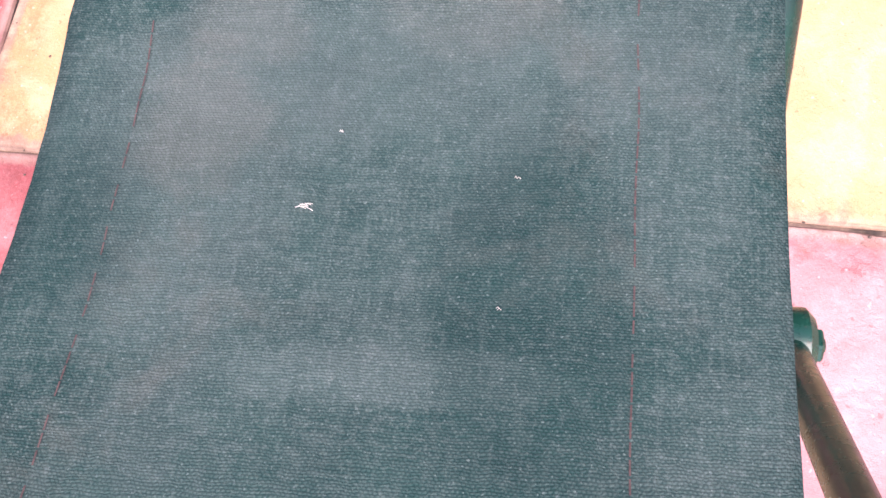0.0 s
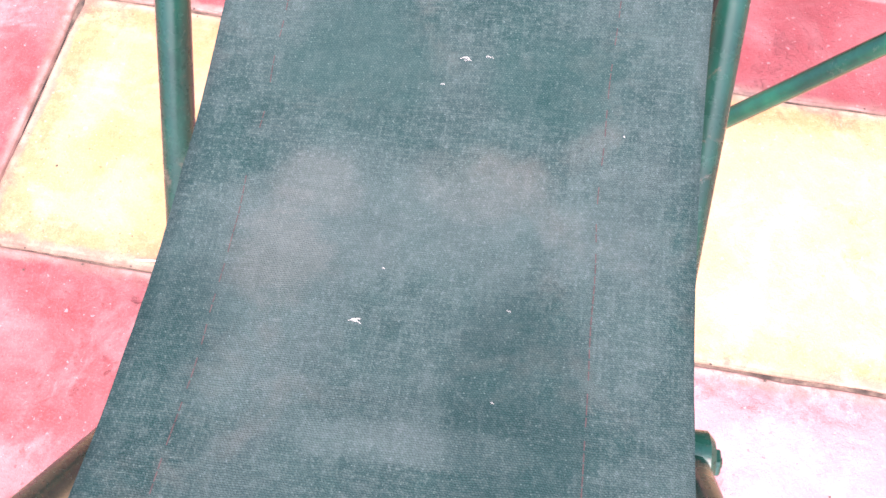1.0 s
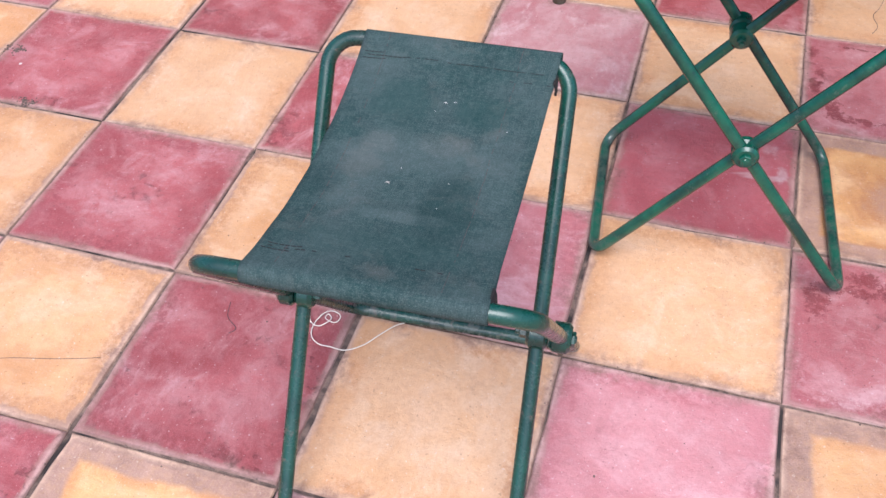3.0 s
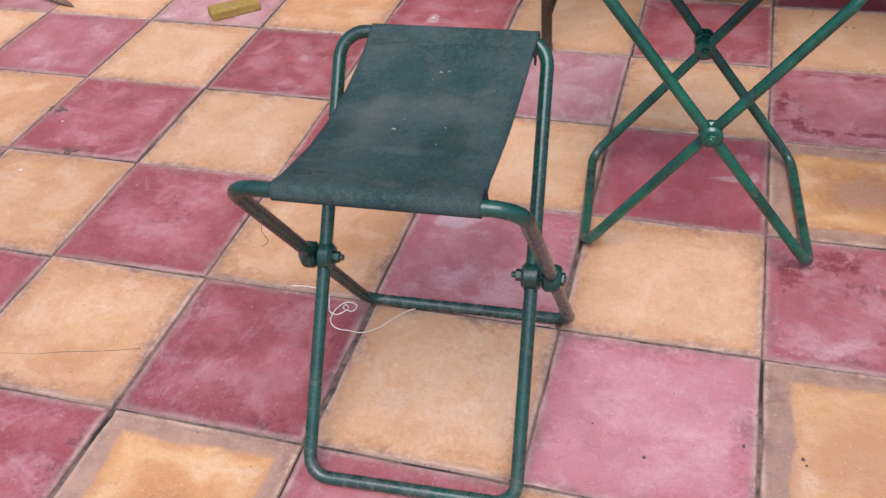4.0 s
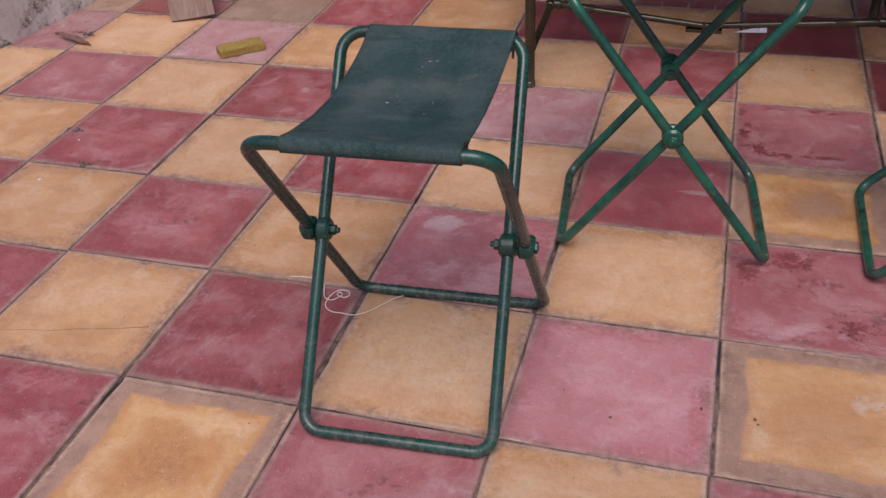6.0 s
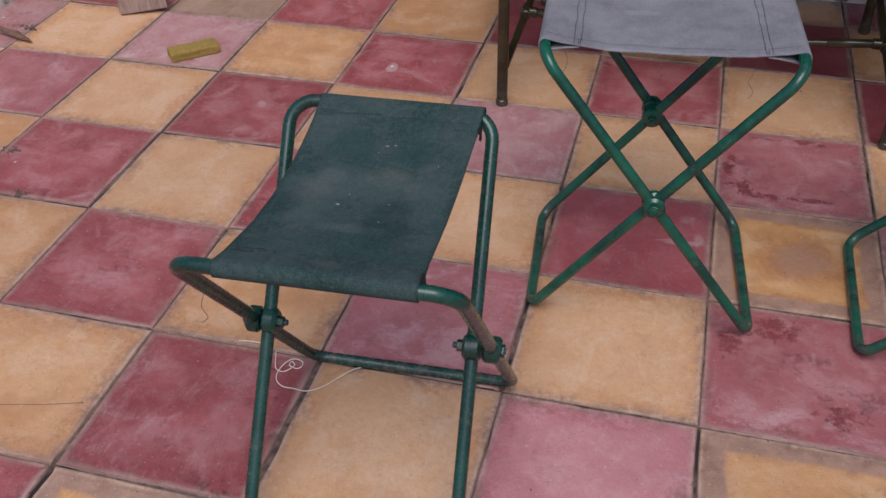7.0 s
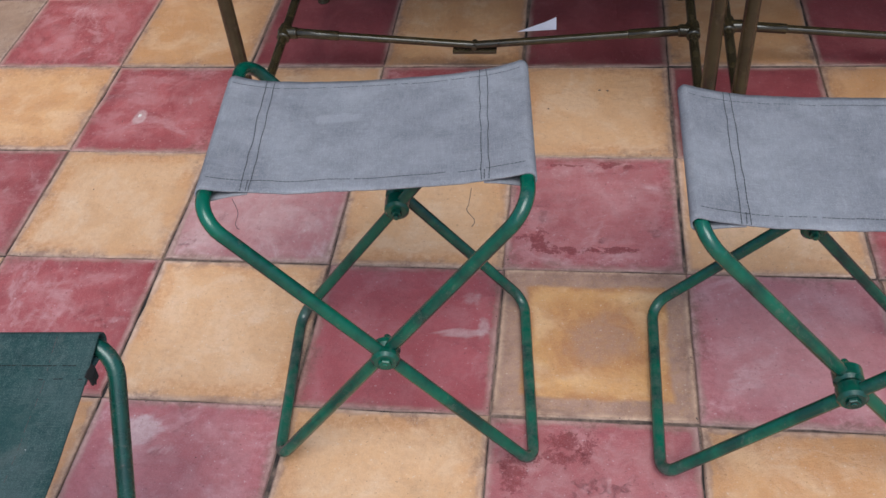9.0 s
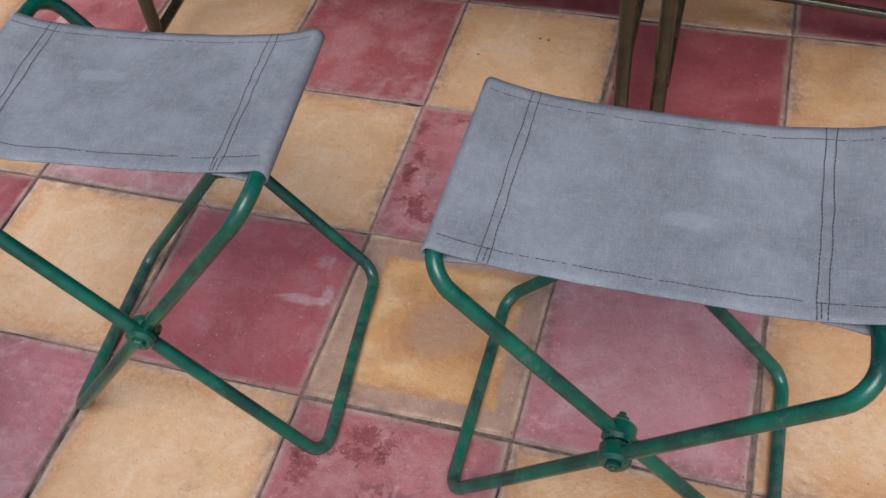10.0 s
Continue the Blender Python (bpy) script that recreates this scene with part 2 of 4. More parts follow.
    # Shade between threads put into the colour: gaps darker, thread tops paler.
    col = mix(nt, calc(nt, 'MULTIPLY', calc(nt, 'SUBTRACT', 1.0, weave), rib), col, mix(nt, 0.55, col, tuple(0.45 * x for x in dark)))
    col = mix(nt, calc(nt, 'MULTIPLY', lift, rib * 0.42), col, tuple(1.2 * x for x in dust))
    nt.links.new(col, b.inputs["Base Color"])
    b.inputs["Specular IOR Level"].default_value = 0.15
    bump(nt, b, calc(nt, 'ADD', weave, calc(nt, 'ADD', calc(nt, 'MULTIPLY', mid, 0.8), slub)), 0.4, 0.0010)
    return m


def paint_mat(name, base, dark, chip, rough=0.38, amount=0.5):
    """Old enamel on steel tube, brushed on, with chips and scuffs."""
    m, nt, b = mat(name, rough)
    v = coords(nt)
    big = tex(nt, v, 14.0, 5, 0.6)
    mid = tex(nt, v, 60.0, 6, 0.7)
    chips = tex(nt, v, 30.0, 10, 0.82, 0.4)
    col = mix(nt, ramp(nt, big, 0.40, 0.58), dark, base)
    f = calc(nt, 'MULTIPLY', ramp(nt, chips, 0.57, 0.60), amount)
    col = mix(nt, f, col, chip)
    dust = tex(nt, v, 9.0, 6, 0.7, 0.5)
    col = mix(nt, calc(nt, 'MULTIPLY', ramp(nt, dust, 0.52, 0.72), amount * 0.45), col, tuple(0.6 * x + 0.04 for x in chip))
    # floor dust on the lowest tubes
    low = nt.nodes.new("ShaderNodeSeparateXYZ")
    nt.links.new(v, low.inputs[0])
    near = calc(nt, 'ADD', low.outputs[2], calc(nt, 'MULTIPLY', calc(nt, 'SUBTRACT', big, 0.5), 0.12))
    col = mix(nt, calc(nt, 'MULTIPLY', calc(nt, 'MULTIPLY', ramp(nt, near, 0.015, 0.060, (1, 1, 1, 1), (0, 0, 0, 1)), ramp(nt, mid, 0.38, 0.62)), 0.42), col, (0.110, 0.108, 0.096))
    nt.links.new(col, b.inputs["Base Color"])
    nt.links.new(calc(nt, 'ADD', calc(nt, 'MULTIPLY', mid, 0.20), rough - 0.09), b.inputs["Roughness"])
    bump(nt, b, calc(nt, 'ADD', mid, chips), 0.25, 0.0008)
    return m


def plain(name, col, col2, scale=30.0, rough=0.7, metal=0.0, relief=0.3):
    m, nt, b = mat(name, rough, metal)
    v = coords(nt)
    n = tex(nt, v, scale, 6, 0.7, 0.3)
    nt.links.new(mix(nt, ramp(nt, n, 0.35, 0.65), col, col2), b.inputs["Base Color"])
    bump(nt, b, n, relief, 0.002)
    return m


YEL = dict(base=(0.575, 0.345, 0.195), dark=(0.530, 0.295, 0.146), pale=(0.63, 0.465, 0.345), edge_tint=(0.44, 0.190, 0.064), pits=0.22)
RED = dict(base=(0.335, 0.086, 0.089), dark=(0.228, 0.038, 0.041), pale=(0.48, 0.275, 0.275), edge_tint=(0.200, 0.026, 0.030), pits=0.45)
FADED = dict(base=(0.385, 0.136, 0.140), dark=(0.29, 0.078, 0.083), pale=(0.52, 0.33, 0.325), worn=0.6, pits=0.45, edge_tint=(0.27, 0.050, 0.062))
PINK = dict(base=(0.475, 0.205, 0.212), dark=(0.415, 0.160, 0.168), pale=(0.58, 0.37, 0.37), worn=0.5, pits=0.25, edge_tint=(0.34, 0.085, 0.100))
M_yellow = tile_mat("yellow_tile", worn=0.36, **YEL)
M_yellow_orange = tile_mat("mottled_orange_tile", worn=0.30, rim=0.8,
                           **{**YEL, "base": (0.56, 0.312, 0.150), "dark": (0.45, 0.212, 0.084), "edge_tint": (0.35, 0.155, 0.066), "pits": 0.18})
M_yellow_stained = tile_mat("stained_yellow_tile", worn=0.40, blotch=(0.330, 0.180, 0.120), bare=0.9, rim=0.9, grainy=0.25,
                            **{**YEL, "base": (0.585, 0.330, 0.142), "dark": (0.50, 0.250, 0.088), "edge_tint": (0.345, 0.140, 0.046)})
M_yellow_ringed = tile_mat("ringed_yellow_tile", worn=0.35, blotch=(0.36, 0.155, 0.060), bare=0.9, rim=0.9, grainy=1.0,
                           **{**YEL, "base": (0.585, 0.330, 0.142), "dark": (0.50, 0.250, 0.088), "edge_tint": (0.43, 0.190, 0.066)})
M_yellow_bordered = tile_mat("bordered_yellow_tile", worn=0.42, blotch=(0.47, 0.250, 0.125), bare=0.9, rim=0.9, grainy=0.8, chalk=((0.050, 0.040, 0.040, 0.020),),
                             **{**YEL, "base": (0.585, 0.335, 0.165), "dark": (0.52, 0.270, 0.110), "edge_tint": (0.46, 0.215, 0.090)})
M_yellow_bare = tile_mat("bare_yellow_tile", base=(0.365, 0.235, 0.165), dark=(0.275, 0.165, 0.112), pale=(0.47, 0.335, 0.265), worn=0.6, rim=0.5, pits=0.5)
M_red = tile_mat("red_tile", worn=0.60, **RED)
M_red_smeared = tile_mat("chalk_smeared_red_tile", worn=0.50, chalk=((-0.040, -0.030, 0.012, 0.022), (0.067, 0.020, 0.045, 0.030)), **RED)
M_red_scuffed = tile_mat("scuffed_red_tile", worn=0.55, chalk=((0.065, 0.010, 0.020, 0.045), (0.030, 0.020, 0.025, 0.020)), **RED)
M_red_faded = tile_mat("faded_red_tile", **FADED)
M_red_spotted = tile_mat("spotted_red_tile", bruise=((-0.024, 0.108, 0.030, 0.018), (-0.042, 0.084, 0.030, 0.016), (-0.110, 0.050, 0.016, 0.030), (0.060, -0.080, 0.030, 0.020)),
                         chalk=((0.022, 0.044, 0.006, 0.022),), **FADED)
M_red_arc = tile_mat("edge_stained_red_tile", bruise=((-0.135, 0.090, 0.010, 0.030), (-0.124, 0.000, 0.012, 0.045), (-0.098, -0.078, 0.020, 0.026), (-0.060, -0.103, 0.036, 0.010),
                                                      (0.030, -0.101, 0.040, 0.009), (0.030, 0.126, 0.034, 0.008), (-0.050, 0.124, 0.040, 0.004)), **FADED)
M_red_pink = tile_mat("pink_tile", **PINK)
M_pink_chalk = tile_mat("chalky_pink_tile", chalk=((-0.075, 0.085, 0.034, 0.030), (-0.020, 0.060, 0.026, 0.014)),
                        **{**PINK, "base": (0.425, 0.155, 0.158), "dark": (0.33, 0.098, 0.104)})
M_red_grey = tile_mat("worn_pink_tile", base=(0.40, 0.210, 0.205), dark=(0.32, 0.110, 0.118), pale=(0.50, 0.36, 0.345), worn=0.8, pits=0.5, rim=0.9)
M_red_crimson = tile_mat("crimson_tile", base=(0.365, 0.090, 0.100), dark=(0.290, 0.058, 0.066), pale=(0.44, 0.23, 0.24), worn=0.40, pits=0.25,
                         chalk=((0.090, 0.070, 0.040, 0.022), (0.124, 0.040, 0.010, 0.045), (0.085, 0.008, 0.045, 0.010)))
M_red_deep = tile_mat("deep_red_tile", base=(0.220, 0.044, 0.050), dark=(0.165, 0.028, 0.033), pale=(0.35, 0.12, 0.125), worn=0.2, pits=0.25)
m, nt, b = mat("grout", 0.95)
v = coords(nt)
n1, n2 = tex(nt, v, 60.0, 6, 0.75), tex(nt, v, 7.0, 5, 0.6)
col = mix(nt, ramp(nt, n1, 0.36, 0.62), (0.060, 0.040, 0.032), (0.21, 0.140, 0.108))
# Shade of deep open gaps put into the colour as black patches.
col = mix(nt, ramp(nt, n2, 0.50, 0.58), col, (0.022, 0.016, 0.014))
nt.links.new(col, b.inputs["Base Color"])
bump(nt, b, n1, 0.6, 0.003)
M_grout = m
M_teal = canvas_mat("dark_teal_canvas", (0.0110, 0.043, 0.040), (0.0060, 0.026, 0.026), (0.122, 0.146, 0.141), (0.172, 0.140, 0.122), dusty=0.29, rib=0.32,
                    marks=((-0.048, 0.000, 0.022, 0.020, 'soil', 0.17), (-0.040, 0.035, 0.018, 0.014, 'soil', 0.13), (0.028, 0.045, 0.024, 0.016, 'soil', 0.12),
                           (0.010, 0.022, 0.085, 0.026, 'dust', 0.17), (0.086, 0.020, 0.022, 0.060, 'dust', 0.18), (0.015, -0.070, 0.040, 0.008, 'dust', 0.20),
                           (-0.030, 0.100, 0.032, 0.028, 'base', 0.55), (0.056, 0.095, 0.028, 0.022, 'base', 0.50), (0.050, -0.055, 0.026, 0.050, 'dark', 0.42),
                           (-0.080, -0.030, 0.020, 0.024, 'dark', 0.30), (0.000, -0.115, 0.080, 0.022, 'base', 0.30)))
M_grey = canvas_mat("grey_canvas", (0.190, 0.183, 0.201), (0.126, 0.123, 0.140), (0.335, 0.325, 0.345), (0.168, 0.160, 0.180), dusty=0.45, slubs=0.28, rib=0.26, marks=((-0.030, -0.040, 0.010, 0.026, 'dust', 0.35), (0.050, 0.060, 0.030, 0.030, 'soil', 0.18)))
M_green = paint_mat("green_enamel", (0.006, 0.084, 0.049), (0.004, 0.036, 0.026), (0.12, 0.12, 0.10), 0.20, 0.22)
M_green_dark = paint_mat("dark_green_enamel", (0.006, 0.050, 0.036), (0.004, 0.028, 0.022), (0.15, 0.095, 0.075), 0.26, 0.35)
M_olive = paint_mat("olive_brown_enamel", (0.036, 0.026, 0.011), (0.020, 0.0145, 0.007), (0.09, 0.065, 0.04), 0.20, 0.35)
M_thread = plain("dark_thread", (0.022, 0.024, 0.028), (0.05, 0.05, 0.056), 200.0, 0.9)
M_black_thread = plain("black_thread", (0.004, 0.004, 0.004), (0.012, 0.009, 0.008), 200.0, 0.9)
M_brown_thread = plain("brown_thread", (0.040, 0.020, 0.020), (0.085, 0.048, 0.046), 300.0, 0.9)
M_grit = plain("grit", (0.05, 0.035, 0.03), (0.16, 0.11, 0.09), 400.0, 0.95)
M_fluff = plain("white_lint", (0.50, 0.46, 0.42), (0.38, 0.35, 0.32), 200.0, 0.9)


# ---- mesh helpers ----
def part(name, bm, material, parent=None, label=""):
    me = bpy.data.meshes.new(name)
    bm.normal_update()
    bm.to_mesh(me)
    bm.free()
    me.materials.append(material)
    ob = new(name, me)
    if parent is not None:
        ob.parent = parent
    if label:
        tagged(ob, label)
    return ob


def smooth(ob, angle=40):
    me = ob.data
    me.shade_smooth()
    me.set_sharp_from_angle(angle=radians(angle))
    return ob


def rounded(pts, radii, closed=False, steps=6):
    """A path through pts with its corners rounded."""
    out, n = [], len(pts)
    pts = [Vector(p) for p in pts]
    for i, p in enumerate(pts):
        r = radii[i] if isinstance(radii, (list, tuple)) else radii
        if (not closed and i in (0, n - 1)) or r <= 0:
            out.append(p)
            continue
        a, c = (pts[i - 1] - p).normalized(), (pts[(i + 1) % n] - p).normalized()
        ang = a.angle(c)
        d = r / math.tan(ang / 2)
        mid = (a + c).normalized()
        centre = p + mid * (r / math.sin(ang / 2))
        s, e = p + a * d - centre, p + c * d - centre
        q = s.rotation_difference(e)
        for k in range(steps + 1):
            from_q = Matrix.Identity(3).to_quaternion().slerp(q, k / steps)
            out.append(centre + from_q @ s)
    return out


def sweep(bm, path, radius, closed=False, segs=12, wobble=0.0):
    """A round tube along path."""
    n, rings = len(path), []
    up = None
    for i, p in enumerate(path):
        if closed:
            t = (path[(i + 1) % n] - path[i - 1]).normalized()
        else:
            t = (path[min(i + 1, n - 1)] - path[max(i - 1, 0)]).normalized()
        if up is None:
            up = t.orthogonal().normalized()
        up = (up - t * up.dot(t)).normalized()
        side = t.cross(up)
        r = radius * (1 + wobble * noise.noise(p * 40))
        rings.append([bm.verts.new(p + (up * math.cos(a) + side * math.sin(a)) * r)
                      for a in (2 * math.pi * k / segs for k in range(segs))])
    for i in range(n if closed else n - 1):
        a, b = rings[i], rings[(i + 1) % n]
        shift = 0
        if closed and i == n - 1:
            shift = min(range(segs), key=lambda s: (a[0].co - b[s].co).length)
        for k in range(segs):
            bm.faces.new((a[k], a[(k + 1) % segs], b[(k + 1 + shift) % segs], b[(k + shift) % segs]))
    if not closed:
        bm.faces.new(rings[0][::-1])
        bm.faces.new(rings[-1])
    return bm


def cyl(bm, a, b, r, segs=14, bev=0.0015):
    """A cylinder from a to b with chamfered rims."""
    a, b = Vector(a), Vector(b)
    t = (b - a).normalized()
    up = t.orthogonal().normalized()
    side = t.cross(up)
    rings = []
    for p, q in ((a, r - bev), (a + t * bev, r), (b - t * bev, r), (b, r - bev)):
        rings.append([bm.verts.new(p + (up * math.cos(2 * math.pi * k / segs) + side * math.sin(2 * math.pi * k / segs)) * q) for k in range(segs)])
    for u, v in zip(rings, rings[1:]):
        for k in range(segs):
            bm.faces.new((u[k], u[(k + 1) % segs], v[(k + 1) % segs], v[k]))
    bm.faces.new(rings[0][::-1])
    bm.faces.new(rings[-1])


def box(bm, lo, hi, bev=0.0, m=None, rough=0.0):
    g = bmesh.ops.create_cube(bm, size=1.0)
    vs = g["verts"]
    c, s = (Vector(lo) + Vector(hi)) / 2, Vector(hi) - Vector(lo)
    for v in vs:
        v.co = Vector((v.co.x * s.x, v.co.y * s.y, v.co.z * s.z)) + c
    if bev:
        es = list({e for v in vs for e in v.link_edges})
        g2 = bmesh.ops.bevel(bm, geom=es, offset=bev, segments=2, affect='EDGES', profile=0.6)
        vs = list({v for f in g2["faces"] for v in f.verts} | {v for v in vs if v.is_valid})
    if m is not None:
        bmesh.ops.transform(bm, matrix=m, verts=vs)
    return vs


# ---- ground and setting ----
bm = bmesh.new()
bm.faces.new([bm.verts.new(p) for p in ((-60, -60, -0.014), (60, -60, -0.014), (60, 60, -0.014), (-60, 60, -0.014))])
M_ground = plain("dusty_concrete", (0.30, 0.25, 0.215), (0.23, 0.19, 0.165), 3.0, 0.95)
tagged(part("ground", bm, M_ground), "dusty grey-brown concrete ground around the terrace", "ground", kind="structure")
bm = bmesh.new()
bm.faces.new([bm.verts.new(p) for p in ((-2.9, -4.82, -0.0028), (5.12, -4.82, -0.0028), (5.12, 1.82, -0.0028), (-2.2, 1.82, -0.0028))])
floor = tagged(part("floor", bm, M_grout), "checkered red and yellow cement tile terrace floor with dark joints", "floor", kind="structure")

# peeling whitewash
m, nt, b = mat("peeling_whitewash", 0.9)
v = coords(nt)
big, mid, fine = tex(nt, v, 4.0, 6, 0.65), tex(nt, v, 11.0, 10, 0.78), tex(nt, v, 55.0, 8, 0.8)
low = tex(nt, v, 3.0, 4, 0.5)
col = mix(nt, ramp(nt, big, 0.38, 0.62), (0.46, 0.395, 0.365), (0.72, 0.66, 0.63))
col = mix(nt, calc(nt, 'MULTIPLY', ramp(nt, mid, 0.51, 0.58), 0.65), col, (0.31, 0.235, 0.195))
spots = calc(nt, 'MULTIPLY', ramp(nt, fine, 0.49, 0.55), ramp(nt, calc(nt, 'ADD', calc(nt, 'MULTIPLY', mid, 0.6), calc(nt, 'MULTIPLY', low, 0.4)), 0.48, 0.56))
col = mix(nt, calc(nt, 'MULTIPLY', spots, 0.9), col, (0.065, 0.055, 0.050))
col = mix(nt, calc(nt, 'MULTIPLY', ramp(nt, low, 0.50, 0.66), 0.45), col, (0.17, 0.14, 0.13))
nt.links.new(col, b.inputs["Base Color"])
bump(nt, b, calc(nt, 'ADD', mid, calc(nt, 'MULTIPLY', fine, 0.6)), 0.9, 0.008)
M_wall = m
m, nt, b = mat("red_oxide_coping", 0.75)
v = coords(nt)
sx = nt.nodes.new("ShaderNodeSeparateXYZ")
nt.links.new(v, sx.inputs[0])
n1 = tex(nt, v, 18.0, 8, 0.7, 0.4)
col = mix(nt, ramp(nt, n1, 0.38, 0.62), (0.40, 0.115, 0.115), (0.30, 0.080, 0.080))
rag = calc(nt, 'ADD', sx.outputs[0], calc(nt, 'MULTIPLY', calc(nt, 'SUBTRACT', n1, 0.5), 0.09))
col = mix(nt, ramp(nt, rag, -0.122, -0.112), col, mix(nt, ramp(nt, tex(nt, v, 40.0, 8, 0.75), 0.42, 0.6), (0.74, 0.69, 0.67), (0.50, 0.42, 0.40)))
nt.links.new(col, b.inputs["Base Color"])
bump(nt, b, n1, 0.4, 0.004)
M_red_top = m
M_sheet = plain("black_sheet", (0.005, 0.0055, 0.007), (0.011, 0.011, 0.014), 20.0, 0.75)
M_sheet.node_tree.nodes["Principled BSDF"].inputs["Specular IOR Level"].default_value = 0.2
m, nt, b = mat("rusty_white_paint", 0.75)
v = coords(nt)
n1, n2 = tex(nt, v, 26.0, 9, 0.75, 0.4), tex(nt, v, 7.0, 4, 0.6)
col = mix(nt, ramp(nt, n2, 0.35, 0.65), (0.60, 0.545, 0.51), (0.42, 0.36, 0.33))
col = mix(nt, ramp(nt, calc(nt, 'ADD', calc(nt, 'MULTIPLY', n1, 0.7), calc(nt, 'MULTIPLY', n2, 0.3)), 0.50, 0.56), col, mix(nt, ramp(nt, n1, 0.50, 0.66), (0.19, 0.085, 0.055), (0.070, 0.036, 0.028)))
nt.links.new(col, b.inputs["Base Color"])
bump(nt, b, n1, 0.5, 0.002)
M_rail = m

# raised kerb along the terrace edge
bm = bmesh.new()
box(bm, (-0.6, -5.8, -0.014), (0, 1.0, 0.205), 0.008)
bmesh.ops.subdivide_edges(bm, edges=bm.edges[:], cuts=16, use_grid_fill=True)
for q in bm.verts:
    q.co.x += 0.007 * noise.noise(q.co * 7)
kerb = tagged(smooth(part("wall_west", bm, M_wall)), "low whitewashed parapet wall, peeling and mould-stained", "wall", kind="structure")
bm = bmesh.new()
box(bm, (-0.6, -5.8, 0.2055), (-0.010, 1.0, 0.232), 0.006)
bmesh.ops.subdivide_edges(bm, edges=[e for e in bm.edges if abs(e.verts[0].co.y - e.verts[1].co.y) > 1], cuts=170)
for q in bm.verts:
    if q.co.x > -0.1:
        q.co.x += 0.016 * noise.noise(Vector((3.1, q.co.y * 9, 0))) + 0.007 * noise.noise(Vector((0, q.co.y * 40, q.co.z * 60)))
        q.co.z += 0.005 * noise.noise(Vector((1.7, q.co.y * 22, q.co.z * 30)))
part("coping", bm, M_red_top, kerb, "red painted coping")
kerb.matrix_world = pose(-1.992, 0.913, 0, 0, 0, -7.4)

# pier beside the gate
bm = bmesh.new()
# Height above the view is made up, raised to shade the floor here.
box(bm, (-1.889, 1.336, -0.004), (-1.494, 1.75, 3.0), 0.012)
bmesh.ops.subdivide_edges(bm, edges=[e for e in bm.edges if abs(e.verts[0].co.z - e.verts[1].co.z) > 1], cuts=60)
bmesh.ops.subdivide_edges(bm, edges=[e for e in bm.edges if abs(e.verts[0].co.x - e.verts[1].co.x) > 0.2], cuts=8)
for q in bm.verts:
    q.co += 0.008 * noise.noise_vector(q.co * 9)
tagged(smooth(part("wall_pier", bm, M_wall)), "whitewashed masonry pier with dark mould stains", "pillar", kind="structure")
bm = bmesh.new()
# Carried up as high as the pier, out of view, for the same shade.
box(bm, (-2.6, 1.755, -0.004), (-1.50, 1.9, 3.0), 0.004)
tagged(part("wall_north", bm, M_wall), "whitewashed wall behind the pier", "wall", kind="structure")

# gate
gate = tagged(new("gate"), "black sheet-metal gate with a rusty white frame and diagonal braces", "gate", kind="structure")
gate.matrix_world = pose(-1.455, 1.568, 0, 0, 0, 2.1)
# The unseen upper part is made this tall to shade the tiles in front.
bm = bmesh.new()
n = 60
rows_v = []
for i in range(n + 1):
    x = 0.01 + 3.65 * i / n
    y = 0.030 + 0.006 * (1 if i % 4 in (1, 2) else 0)
    rows_v.append([bm.verts.new((x, y, z)) for z in (0.012, 2.6)] + [bm.verts.new((x, y + 0.003, z)) for z in (2.6, 0.012)])
for a, c in zip(rows_v, rows_v[1:]):
    for k in range(4):
        bm.faces.new((a[k], c[k], c[(k + 1) % 4], a[(k + 1) % 4]))
bm.faces.new(rows_v[0])
bm.faces.new(rows_v[-1][::-1])
part("sheet", bm, M_sheet, gate, "black ribbed sheet")


def bar(name, a, c, w, d, material, parent):
    """A flat bar from a to c, w wide in the gate's plane and d deep."""
    a, c = Vector(a), Vector(c)
    L = (c - a).length
    bm = bmesh.new()
    ang = math.atan2(c.z - a.z, c.x - a.x)
    box(bm, (0, -d / 2, -w / 2), (L, d / 2, w / 2), 0.002, Matrix.Translation(a) @ Matrix.Rotation(-ang, 4, 'Y'))
    return part(name, bm, material, parent)


for x0, x1 in ((0.0, 1.825), (1.90, 3.65)):
    bar("bottom_rail", (x0, 0.012, 0.026), (x1, 0.012, 0.026), 0.030, 0.026, M_rail, gate)
    bar("stile", (x0 + 0.012, 0.010, 0.04), (x0 + 0.012, 0.010, 2.6), 0.018, 0.026, M_rail, gate)
    bar("stile", (x1 - 0.012, 0.010, 0.04), (x1 - 0.012, 0.010, 2.6), 0.018, 0.026, M_rail, gate)
    bar("brace", (x0 + 0.140, -0.004, 0.03), (x0 + 0.62, -0.004, 1.0), 0.018, 0.006, M_rail, gate)
    bar("brace", (x1 - 0.145, -0.004, 0.03), (x1 - 0.76, -0.004, 0.95), 0.026, 0.006, M_rail, gate)
    bar("top_rail", (x0, 0.012, 2.59), (x1, 0.012, 2.59), 0.036, 0.026, M_rail, gate)


# ---- things ----
def loop_frame(name, foot, top, v_foot, v_top, z_top, r, r_foot, material, parent):
    """A closed tube loop: foot bar, two legs, top bar."""
    pts = [(foot[0], v_foot, r), (foot[1], v_foot, r), (top[1], v_top, z_top), (top[0], v_top, z_top)]
    bm = bmesh.new()
    sweep(bm, rounded(pts, [r_foot, r_foot, 0.034, 0.034], True, 7), r, True, 14)
    return smooth(part(name, bm, material, parent), 60)


